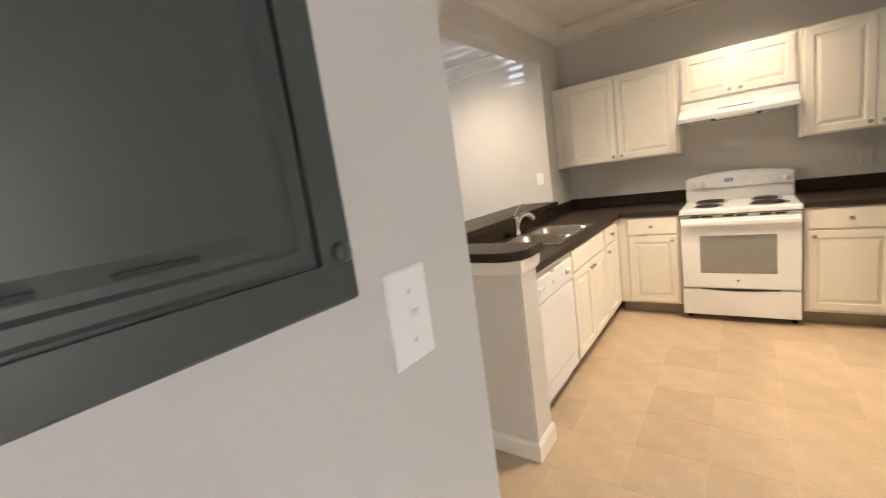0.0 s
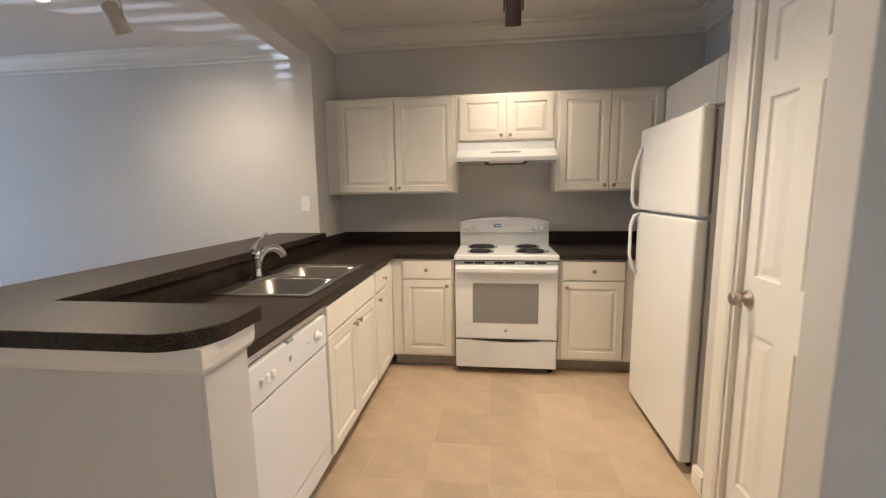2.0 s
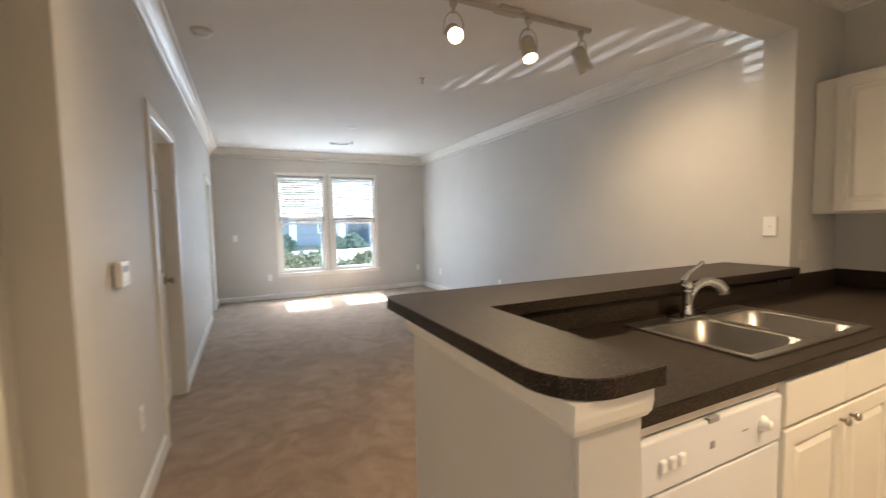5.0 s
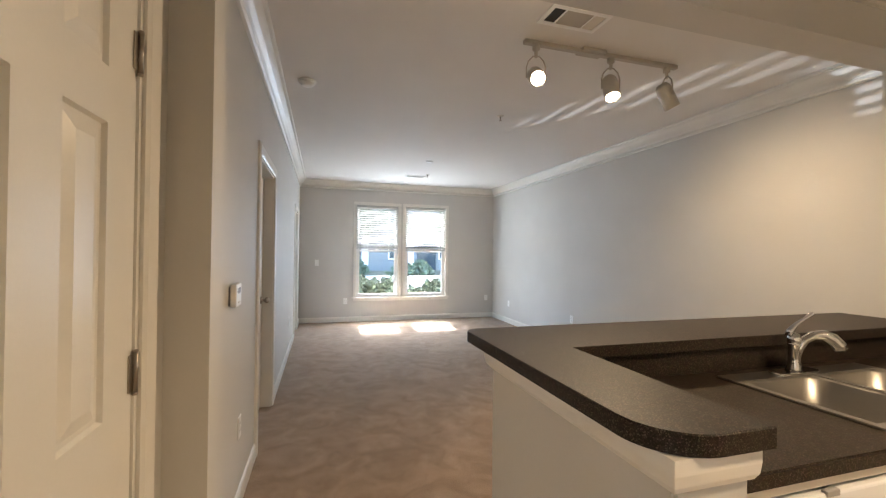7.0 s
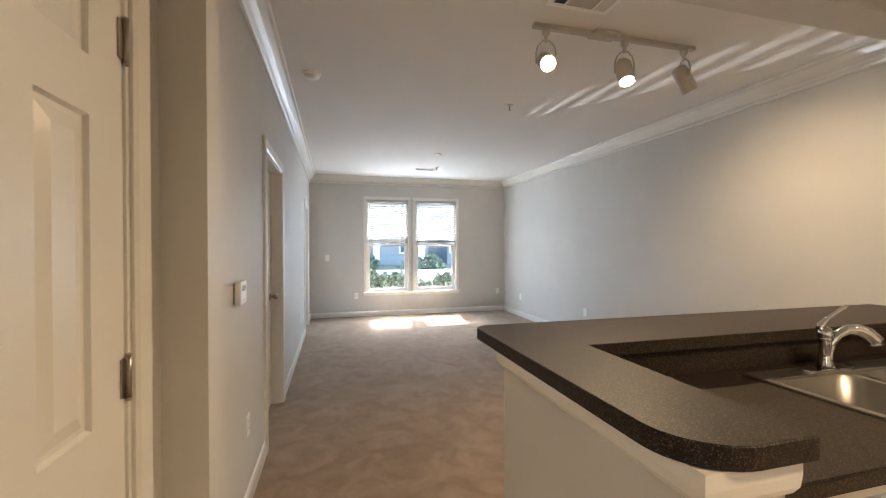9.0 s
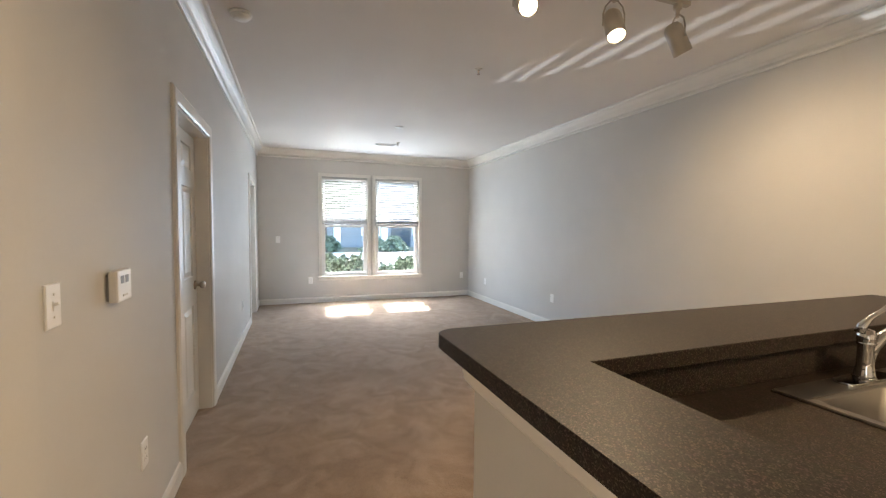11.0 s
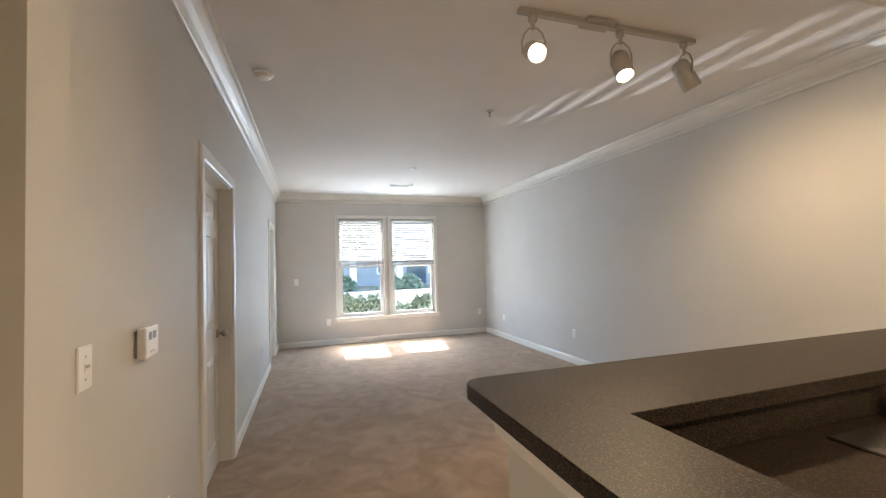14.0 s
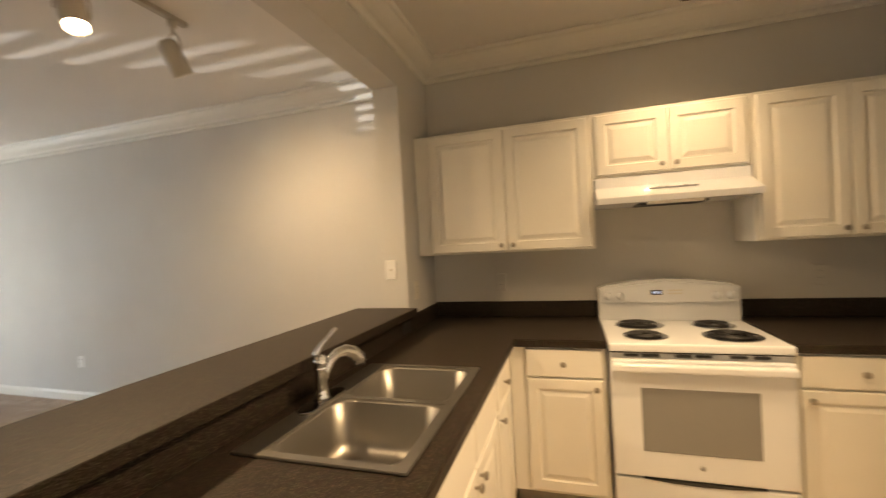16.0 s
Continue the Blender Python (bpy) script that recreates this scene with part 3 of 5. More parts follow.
# ---- windows and blinds ----
def window_unit(name, y0, y1):
    z0, z1 = WIN_Z0, WIN_Z1
    top = thing(name, Matrix.Identity(4), "white vinyl single-hung window with clear panes", "window", kind="structure")

    def fr(nm, a0, b0, a1, b1, x0, x1, t):
        return part(nm, cells(bmesh.new(), [a0, a0 + t, a1 - t, a1], [b0, b0 + t, b1 - t, b1], lambda i, j: (i, j) != (1, 1), x0, x1, lambda u, v, q: (q, u, v)), VINYL, top)
    fr("window_frame", y0 + 0.001, z0 + 0.001, y1 - 0.001, z1 - 0.001, LR_W - 0.12, LR_W - 0.05, 0.028)
    mid = 1.40
    up = fr("upper_sash", y0 + 0.03, mid - 0.02, y1 - 0.03, z1 - 0.03, LR_W - 0.115, LR_W - 0.09, 0.034)
    lo = fr("lower_sash", y0 + 0.03, z0 + 0.03, y1 - 0.03, mid + 0.02, LR_W - 0.085, LR_W - 0.056, 0.038)
    for par, xx, b0, b1 in ((up, LR_W - 0.103, mid + 0.014, z1 - 0.064), (lo, LR_W - 0.071, z0 + 0.068, mid - 0.018)):
        part("pane", B(xx, y0 + 0.064, b0, xx + 0.004, y1 - 0.064, b1), GLASS, par).visible_shadow = False
    part("sash_lock", B(LR_W - 0.062, (y0 + y1) / 2 - 0.03, mid + 0.021, LR_W - 0.048, (y0 + y1) / 2 + 0.03, mid + 0.034, bev=0.003), VINYL, lo)
    return top


window_unit("window_1", *WIN_A)
window_unit("window_2", *WIN_B)
wt = thing("trim_window", Matrix.Identity(4), "white painted casing and sill round the paired windows", "window frame", kind="structure")
for y0, y1 in (WIN_A, WIN_B):
    for a, b in ((y0 - 0.058, y0), (y1, y1 + 0.058)):
        part("casing_board", B(LR_W + 0.0005, a, WIN_Z0, LR_W + 0.018, b, WIN_Z1 + 0.0, bev=0.004), TRIM, wt)
    part("casing_board", B(LR_W + 0.0005, y0 - 0.058, WIN_Z1, LR_W + 0.020, y1 + 0.058, WIN_Z1 + 0.060, bev=0.004), TRIM, wt)
part("window_sill", B(LR_W - 0.055, WIN_A[0] - 0.075, WIN_Z0 - 0.024, LR_W + 0.045, WIN_B[1] + 0.075, WIN_Z0, bev=0.005), TRIM, wt)
part("apron", B(LR_W + 0.0005, WIN_A[0] - 0.058, WIN_Z0 - 0.075, LR_W + 0.014, WIN_B[1] + 0.058, WIN_Z0 - 0.024, bev=0.003), TRIM, wt)


def blind(y0, y1, drop):
    top = thing("window_blind", pose(LR_W - 0.022, y0, 0), "white horizontal slat blind raised to mid window", "blind", "living room blinds")
    w = y1 - y0
    part("headrail", B(-0.024, 0.006, WIN_Z1 - 0.045, 0.024, w - 0.006, WIN_Z1 - 0.002, bev=0.003), SLAT, top)
    z = WIN_Z1 - 0.062
    me = None
    while z > drop + 0.075:
        if me is None:
            bm = bmesh.new()
            pts = [(-0.024, -0.002), (-0.012, 0.0012), (0, 0.002), (0.012, 0.0012), (0.024, -0.002)]
            a = [bm.verts.new((x, 0.012, h)) for x, h in pts]
            b = [bm.verts.new((x, w - 0.012, h)) for x, h in pts]
            a2 = [bm.verts.new((x, 0.012, h - 0.002)) for x, h in pts]
            b2 = [bm.verts.new((x, w - 0.012, h - 0.002)) for x, h in pts]
            for i in range(4):
                bm.faces.new((a[i], a[i + 1], b[i + 1], b[i]))
                bm.faces.new((a2[i], b2[i], b2[i + 1], a2[i + 1]))
            for i in (0, 4):
                bm.faces.new((a[i], b[i], b2[i], a2[i]))
            bmesh.ops.recalc_face_normals(bm, faces=bm.faces[:])
            me = bpy.data.meshes.new("slat")
            bm.to_mesh(me)
            bm.free()
            me.materials.append(SLAT)
        s = new("slat", me)
        s.parent = top
        s.matrix_local = pose(0, 0, z, ry=-30)
        z -= 0.0445
    for k in range(9):
        part("slat", B(-0.024, 0.012, drop + 0.028 + k * 0.0048, 0.024, w - 0.012, drop + 0.0315 + k * 0.0048), SLAT, top)
    part("bottom_rail", B(-0.024, 0.010, drop, 0.024, w - 0.010, drop + 0.026, bev=0.004), SLAT, top)
    for yy in (0.16, w - 0.16):
        part("ladder_cord", B(0.0255, yy - 0.0012, drop + 0.02, 0.0275, yy + 0.0012, WIN_Z1 - 0.04), SLAT, top)
    part("tilt_wand", tube(bmesh.new(), [(0.034, 0.06, WIN_Z1 - 0.04), (0.036, 0.06, 1.75)], 0.004, 8), SLAT, top)


blind(*WIN_A, 1.435)
blind(*WIN_B, 1.405)


# ---- cabinets ----
def cab_knob(parent, x, z):
    m = Matrix.Translation((x, 0.0, z)) @ Matrix.Rotation(radians(90), 4, "X")
    part("knob", lathe(bmesh.new(), [(0.006, 0.0), (0.005, 0.010), (0.009, 0.014), (0.014, 0.018), (0.0145, 0.023), (0.010, 0.028), (0.002, 0.029)], 14, m), NICKEL, parent, "satin nickel knob")


def front(parent, nm, x, z, w, h, knob_at=None, border=0.052, flat=False):
    if flat:
        bm = panelled(bmesh.new(), w, h, 0.019, [], [], set())
    else:
        bm = panelled(bmesh.new(), w, h, 0.019, [border, w - border], [border, h - border], {(1, 1)}, depth=0.011, lip=0.014)
    ob = part(nm, bm, CAB, parent, m=Matrix.Translation((x, -0.0195, z)))
    if knob_at:
        cab_knob(ob, *knob_at)
    return ob


GAP = 0.007


def upper_cabinet(m, w, z0, z1, d, doors, label, knobs="low", filler=0.0, flat=False):
    top = thing("wall_cabinet", m, label, "cabinet", "white kitchen wall cabinets")
    part("body", B(0, 0, z0, w, d, z1, bev=0.0015), CAB, top)
    x, ww = filler + 0.022, (w - filler - 0.044 - GAP * (doors - 1)) / doors
    for k in range(doors):
        side = ww - 0.032 if k % 2 == 0 else 0.032
        front(top, "cabinet_door", x, z0 + 0.012, ww, z1 - z0 - 0.03, None if knobs is None else (side, 0.035), flat=flat)
        x += ww + GAP
    return top


UZ0, UZ1, UD = 1.362, 2.132, 0.305
UF = K_N - UD - 0.001
upper_cabinet(pose(K_W + 0.003, UF, 0), 1.088, UZ0, UZ1, UD, 2, "white raised-panel wall cabinet with two doors", filler=0.08)
upper_cabinet(pose(-0.386, UF, 0), 0.776, 1.762, UZ1, UD, 2, "short white wall cabinet with two doors above the range hood")
upper_cabinet(pose(0.394, UF, 0), 0.80, UZ0, UZ1, UD, 2, "white raised-panel wall cabinet with two doors beside the hood")
upper_cabinet(pose(1.20, UF - 0.004, 0, rz=-90), 1.48, 1.80, UZ1 - 0.012, 0.375, 2, "white wall cabinet above the refrigerator", knobs=None, flat=True)


def base_cabinet(m, w, label, drawers=1, doors=1, knob_side=1, d=0.60, stile=0.02, right=0.0, false_front=False, left=0.0):
    top = thing("base_cabinet", m, label, "cabinet", "white kitchen base cabinets")
    if false_front:
        bm = B(0, 0, 0.105, w, d, 0.70)
        box(bm, 0, 0, 0.70, w, 0.019, 0.873)
        part("body", bm, CAB, top)
    else:
        part("body", B(0, 0, 0.105, w, d, 0.873, bev=0.0015), CAB, top)
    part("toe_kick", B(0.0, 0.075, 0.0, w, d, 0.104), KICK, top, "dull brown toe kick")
    x0, x1 = stile + left, w - stile - right
    ww = (x1 - x0 - GAP * (drawers - 1)) / drawers
    for k in range(drawers):
        front(top, "drawer_front", x0 + k * (ww + GAP), 0.722, ww, 0.14, None if false_front else (ww / 2, 0.07), flat=True)
    ww = (x1 - x0 - GAP * (doors - 1)) / doors
    for k in range(doors):
        s = knob_side if doors == 1 else (1 if k == 0 else 0)
        front(top, "cabinet_door", x0 + k * (ww + GAP), 0.125, ww, 0.585, (ww - 0.032 if s else 0.032, 0.545))
    return top


NF = 3.915            # fronts of the range wall's base cabinets
WF = -0.868           # fronts of the sink run
base_cabinet(pose(WF + 0.001, NF, 0), -0.386 - WF - 0.001, "white base cabinet with drawer and door by the range", left=0.065, d=0.64)
base_cabinet(pose(0.387, NF, 0), 0.70, "white base cabinet with drawer and door beside the refrigerator", knob_side=0, right=0.22, d=0.64)
base_cabinet(pose(WF, 2.60, 0, rz=90), 0.80, "white sink base cabinet with two doors and false drawer fronts", drawers=2, doors=2, false_front=True, d=0.61)
base_cabinet(pose(WF, 3.402, 0, rz=90), 0.51, "narrow white base cabinet with drawer and door at the corner", knob_side=0, right=0.14, d=0.61)

# ---- worktops ----
SX0, SX1, SY0, SY1 = -1.405, -0.905, 2.575, 3.37      # sink's outer rim
CF = -0.838
ctop = thing("countertop", Matrix.Identity(4), "dark speckled laminate corner worktop with backsplash lip", "countertop")
bm = cells(bmesh.new(), [K_W + 0.001, SX0 + 0.02, SX1 - 0.02, CF, -0.384], [PONY_N + 0.005, SY0 + 0.02, SY1 - 0.02, 3.885, K_N - 0.001],
           lambda i, j: (i < 3 or j == 3) and (i, j) != (1, 1), 0.875, 0.915, lambda u, v, w: (u, v, w))
bmesh.ops.bevel(bm, geom=[e for e in bm.edges if e.is_manifold and e.calc_face_angle(0) > 1.0 and min(v.co.x for v in e.verts) > SX1 - 0.01], offset=0.005, segments=2, affect="EDGES")
part("slab", bm, LAM, ctop)
part("backsplash", B(K_W + 0.002, K_N - 0.022, 0.9152, -0.384, K_N - 0.001, 1.018, bev=0.003), LAM, ctop)
part("backsplash", B(K_W + 0.001, PONY_N + 0.005, 0.9152, K_W + 0.020, K_N - 0.0225, 1.0125, bev=0.002), LAM, ctop)
ctop2 = thing("countertop", Matrix.Identity(4), "short dark speckled laminate worktop beside the refrigerator", "countertop")
part("slab", B(0.384, 3.885, 0.875, 1.4, K_N - 0.001, 0.915, bev=0.005, seg=2), LAM, ctop2)
part("backsplash", B(0.384, K_N - 0.022, 0.9152, 1.4, K_N - 0.001, 1.018, bev=0.003), LAM, ctop2)

# raised bar top: an L with a rounded nose
BX0, BX1, BY0, BY1, BNX = -1.835, -1.430, 1.693, 1.950, -0.758


def arc(cx, cy, r, a0, a1, n=8):
    return [(cx + r * math.cos(radians(a0 + (a1 - a0) * i / n)), cy + r * math.sin(radians(a0 + (a1 - a0) * i / n))) for i in range(n + 1)]


outline = arc(BX0 + 0.06, BY0 + 0.06, 0.06, 180, 270) + arc(BNX - 0.13, BY0 + 0.13, 0.13, 270, 360, 12) + [(BNX, BY1), (BX1, BY1), (BX1, PIER_Y - 0.001), (BX0, PIER_Y - 0.001)]


def offset(pts, d):
    out, k = [], len(pts)
    for i in range(k):
        a, b, c = Vector(pts[i - 1]), Vector(pts[i]), Vector(pts[(i + 1) % k])
        n1, n2 = (b - a).normalized(), (c - b).normalized()
        n = Vector((n1.y, -n1.x)) + Vector((n2.y, -n2.x))
        n = n.normalized() / max(0.5, n.normalized().dot(Vector((n1.y, -n1.x))))
        out.append((b.x + n.x * d, b.y + n.y * d))
    return out


bar = thing("bar_top", Matrix.Identity(4), "raised L-shaped dark speckled laminate bar top with rounded end", "countertop")
part("slab", prism(bmesh.new(), outline, 1.0165, 1.060, bev=0.002), LAM, bar)
bm = bmesh.new()
far = offset(outline, 0.0016)
k = len(outline)
rows = [[bm.verts.new((*q, z)) for q in ring] for ring, z in ((outline, 1.0175), (far, 1.0175), (far, 1.0570), (outline, 1.0590))]
for i in range(k - 2 + 1):
    for a, b in zip(rows, rows[1:]):
        bm.faces.new((a[i], a[(i + 1) % k], b[(i + 1) % k], b[i]))
bmesh.ops.recalc_face_normals(bm, faces=bm.faces[:])
part("edge_band", bm, LAM, bar, "dark laminate edge strip")


# ---- sink and faucet ----
def rounded(x0, y0, x1, y1, r, n=5):
    return arc(x0 + r, y0 + r, r, 180, 270, n) + arc(x1 - r, y0 + r, r, 270, 360, n) + arc(x1 - r, y1 - r, r, 0, 90, n) + arc(x0 + r, y1 - r, r, 90, 180, n)


sink = thing("kitchen_sink", Matrix.Identity(4), "double-bowl brushed stainless steel drop-in sink", "sink")
zr = 0.9225
SYM = 2.985
bm = cells(bmesh.new(), [SX0, SX0 + 0.085, SX1 - 0.035, SX1], [SY0, SY0 + 0.03, SYM - 0.014, SYM + 0.014, SY1 - 0.03, SY1], lambda i, j: not (i == 1 and j in (1, 3)), 0.9155, zr, lambda u, v, w: (u, v, w))
bmesh.ops.bevel(bm, geom=[e for e in bm.edges if e.is_manifold and e.calc_face_angle(0) > 1.0], offset=0.0025, segments=2, affect="EDGES")
part("rim", bm, STEEL, sink)
for y0, y1 in ((SY0 + 0.03, SYM - 0.014), (SYM + 0.014, SY1 - 0.03)):
    bm = bmesh.new()
    rows = []
    for inset, r, z in ((-0.001, 0.004, zr - 0.004), (0.003, 0.065, zr - 0.012), (0.010, 0.07, 0.79), (0.028, 0.07, 0.757), (0.06, 0.06, 0.748)):
        rows.append([bm.verts.new((x, y, z)) for x, y in rounded(SX0 + 0.085 + inset, y0 + inset, SX1 - 0.035 - inset, y1 - inset, r)])
    for a, b in zip(rows, rows[1:]):
        for i in range(len(a)):
            f = bm.faces.new((a[i], a[(i + 1) % len(a)], b[(i + 1) % len(a)], b[i]))
            f.smooth = True
    bm.faces.new(rows[-1])
    for f in bm.faces:
        f.normal_flip()
    ob = part("bowl", bm, STEEL, sink)
    so = ob.modifiers.new("thickness", "SOLIDIFY")
    so.thickness, so.offset = 0.0015, -1
    cx, cy = (SX0 + SX1) / 2 + 0.02, (y0 + y1) / 2
    part("drain", lathe(bmesh.new(), [(0.045, 0.7485), (0.045, 0.7515), (0.032, 0.752), (0.028, 0.7495), (0.004, 0.7495)], 20, Matrix.Translation((cx, cy, 0))), CHROME, ob, "chrome drain ring")

FX, FY = -1.36, 2.93
fa = thing("faucet", pose(FX, FY, zr, rz=58), "chrome single-lever kitchen faucet with curved spout", "faucet")
part("base_plate", prism(bmesh.new(), [(x, y) for x, y in rounded(-0.03, -0.12, 0.03, 0.12, 0.03, 6)], 0.0, 0.008, bev=0.002), CHROME, fa, m=pose(0, 0, 0, rz=-58))
part("body", lathe(bmesh.new(), [(0.029, 0.008), (0.025, 0.018), (0.0205, 0.045), (0.0195, 0.105), (0.0235, 0.112), (0.0235, 0.116), (0.0215, 0.118), (0.0235, 0.121), (0.0235, 0.140), (0.017, 0.154), (0.004, 0.159)], 20), CHROME, fa)
spout = [(0.006, 0.0, 0.060), (0.016, 0.0, 0.098), (0.036, 0.0, 0.132), (0.064, 0.0, 0.152), (0.096, 0.0, 0.155), (0.124, 0.0, 0.142), (0.146, 0.0, 0.118), (0.152, 0.0, 0.104)]
part("spout", tube(bmesh.new(), spout, [0.015, 0.0155, 0.016, 0.0175, 0.0205, 0.0235, 0.0250, 0.0240], 16), CHROME, fa)
part("aerator", lathe(bmesh.new(), [(0.0145, 0.100), (0.0145, 0.094), (0.012, 0.092), (0.003, 0.092)], 14, Matrix.Translation((0.152, 0, 0))), DARK, fa)
part("lever", tube(bmesh.new(), [(-0.016, 0, 0.146), (-0.012, 0.0, 0.168), (0.006, -0.003, 0.194), (0.030, -0.008, 0.216), (0.050, -0.012, 0.236), (0.058, -0.014, 0.243)], [0.016, 0.0125, 0.0085, 0.007, 0.009, 0.0065], 12), CHROME, fa)

# ---- range ----
RY = 3.845
rg = thing("range", pose(-0.379, RY, 0), "white electric coil range with oven window and drawer", "stove")
W = 0.758
part("body", B(0.004, 0.035, 0.045, W - 0.004, 0.675, 0.893, bev=0.003), WHITE, rg)
for x in (0.04, W - 0.04):
    for y in (0.09, 0.62):
        part("foot", lathe(bmesh.new(), [(0.018, 0.0), (0.018, 0.02), (0.01, 0.022), (0.01, 0.046)], 10, Matrix.Translation((x, y, 0))), DARK, rg)
part("storage_drawer", B(0.006, 0.004, 0.052, W - 0.006, 0.034, 0.268, bev=0.008, seg=2), WHITE, rg)
# dark solid coloured for the shade above the drawer, in place of a recess
bm = bmesh.new()
prism(bm, [(0.13, 0.0), (0.25, -0.010), (0.379, -0.014), (0.508, -0.010), (W - 0.13, 0.0)], 0.0, 0.02, m=Matrix.Translation((0, 0.008, 0.272)) @ Matrix.Rotation(radians(90), 4, "X") @ Matrix.Translation((0, 0, -0.012)))
part("drawer_gap_shade", bm, DARK, rg)
od = part("oven_door", B(0.006, 0.0, 0.279, W - 0.006, 0.034, 0.838, bev=0.008, seg=2), WHITE, rg)
part("oven_window", B(0.135, -0.0035, 0.405, W - 0.145, 0.002, 0.705, bev=0.002), SMOKED, od, "grey smoked oven window")
part("badge", lathe(bmesh.new(), [(0.011, 0), (0.011, 0.002), (0.002, 0.0025)], 14, Matrix.Translation((0.379, 0.0, 0.345)) @ Matrix.Rotation(radians(90), 4, "X")), PRINT, od)
bm = bmesh.new()
box(bm, 0.014, -0.046, 0.786, W - 0.014, -0.012, 0.828, bev=0.012, seg=3)
for x in (0.02, W - 0.06):
    box(bm, x, -0.02, 0.79, x + 0.04, 0.004, 0.824, bev=0.004)
part("oven_handle", bm, WHITE, od)
# near-black strip puts the shade under the cooktop lip into colour
part("cooktop_gap_shade", B(0.006, 0.014, 0.8665, W - 0.006, 0.036, 0.8715), DARK, rg)
# slots are near-black bars coloured for their shade, not cut openings
for x0, x1 in ((0.071, 0.136), (0.148, 0.225), (0.292, 0.359), (0.375, 0.442), (0.515, 0.584), (0.604, 0.669)):
    part("vent_slot", B(x0, 0.024, 0.846, x1, 0.033, 0.858, bev=0.002), DARK, rg)
part("vent_panel", B(0.006, 0.034, 0.842, W - 0.006, 0.05, 0.866), WHITE, rg)
part("cooktop", B(0.0, 0.005, 0.872, W, 0.60, 0.912, bev=0.010, seg=3), WHITE, rg)
for x, y, r in ((0.19, 0.175, 0.083), (0.575, 0.185, 0.105), (0.20, 0.445, 0.105), (0.57, 0.455, 0.083)):
    bowl = part("drip_bowl", lathe(bmesh.new(), [(r + 0.022, 0.9122), (r + 0.020, 0.9165), (r + 0.006, 0.9160), (r - 0.01, 0.9130), (0.01, 0.9126)], 28, Matrix.Translation((x, y, 0))), CHROME, rg, "chrome drip bowl")
    pts = []
    turns = 3.6
    for i in range(90):
        a = i / 89
        rr = 0.018 + (r - 0.018) * a
        pts.append((x + rr * math.cos(2 * math.pi * turns * a), y + rr * math.sin(2 * math.pi * turns * a), 0.9215))
    part("coil", tube(bmesh.new(), pts, 0.0058, 6), BLACK, bowl, "black spiral coil element")
bm = bmesh.new()
prof = [(0.0, 0.0), (W, 0.0), (W, 0.205), (W - 0.05, 0.225), (W * 0.7, 0.250), (W * 0.5, 0.257), (W * 0.3, 0.250), (0.05, 0.225), (0.0, 0.205)]
prism(bm, [(x, z) for x, z in prof], -0.085, 0.0, bev=0.006, m=Matrix.Translation((0, 0.60, 0.90)) @ Matrix.Rotation(radians(90), 4, "X"))
bg = part("backguard", bm, WHITE, rg)
part("console", prism(bmesh.new(), [(0.012, 0.118), (W - 0.012, 0.118), (W - 0.012, 0.200), (W - 0.06, 0.216), (W * 0.5, 0.246), (0.06, 0.216), (0.012, 0.200)], 0.0, 0.022, bev=0.006, m=Matrix.Translation((0, 0.60, 0.90)) @ Matrix.Rotation(radians(90), 4, "X")), WHITE, bg)
for x in (0.055, 0.125, W - 0.125, W - 0.055):
    k = part("dial", lathe(bmesh.new(), [(0.024, 0.0), (0.023, 0.010), (0.019, 0.013), (0.018, 0.026), (0.004, 0.028)], 18, Matrix.Translation((x, 0.578, 1.060)) @ Matrix.Rotation(radians(90), 4, "X")), WHITE, bg)
    part("grip", B(x - 0.004, 0.544, 1.042, x + 0.004, 0.556, 1.078, bev=0.002), WHITE, k)
part("display", B(0.292, 0.5745, 1.066, 0.352, 0.5785, 1.094, bev=0.001), DARK, bg)
x = 0.303
for ch in range(4):
    part("digit", B(x, 0.5735, 1.074, x + 0.007, 0.5743, 1.087), CLOCK, bg, "lit blue clock digit")
    x += 0.0100 + (0.003 if ch == 1 else 0)
for i in range(6):
    part("touch_key", B(0.385 + 0.026 * (i % 3), 0.5765, 1.068 + 0.018 * (i // 3), 0.403 + 0.026 * (i % 3), 0.5779, 1.078 + 0.018 * (i // 3)), ALMOND, bg)

# ---- range hood ----
hd = thing("range_hood", pose(-0.383, K_N - 0.001, 0), "slim white under-cabinet range hood", "range hood")
HW = 0.77
bm = bmesh.new()
side = [(0.0, 1.600), (-0.455, 1.600), (-0.462, 1.632), (-0.315, 1.700), (-0.310, 1.760), (0.0, 1.760)]
a = [bm.verts.new((0, y, z)) for y, z in side]
b = [bm.verts.new((HW, y, z)) for y, z in side]
for i in range(len(a)):
    bm.faces.new((a[i], a[(i + 1) % len(a)], b[(i + 1) % len(a)], b[i]))
bm.faces.new(a)
bm.faces.new(list(reversed(b)))
bmesh.ops.recalc_face_normals(bm, faces=bm.faces[:])
bmesh.ops.bevel(bm, geom=bm.edges[:], offset=0.003, segments=2, affect="EDGES")
part("shell", bm, WHITE, hd)
part("filter", B(0.22, -0.38, 1.590, 0.55, -0.14, 1.5999), DARK, hd, "dark grease filter")
part("light_lens", B(0.255, -0.45, 1.586, 0.515, -0.40, 1.5999, bev=0.003), ALMOND, hd)
part("switch_strip", B(0.27, -0.4015, 1.668, 0.50, -0.392, 1.676, bev=0.001), PRINT, hd)
for x in (0.31, 0.345, 0.43):
    part("rocker", B(x, -0.406, 1.668, x + 0.02, -0.396, 1.680, bev=0.002), PRINT, hd)

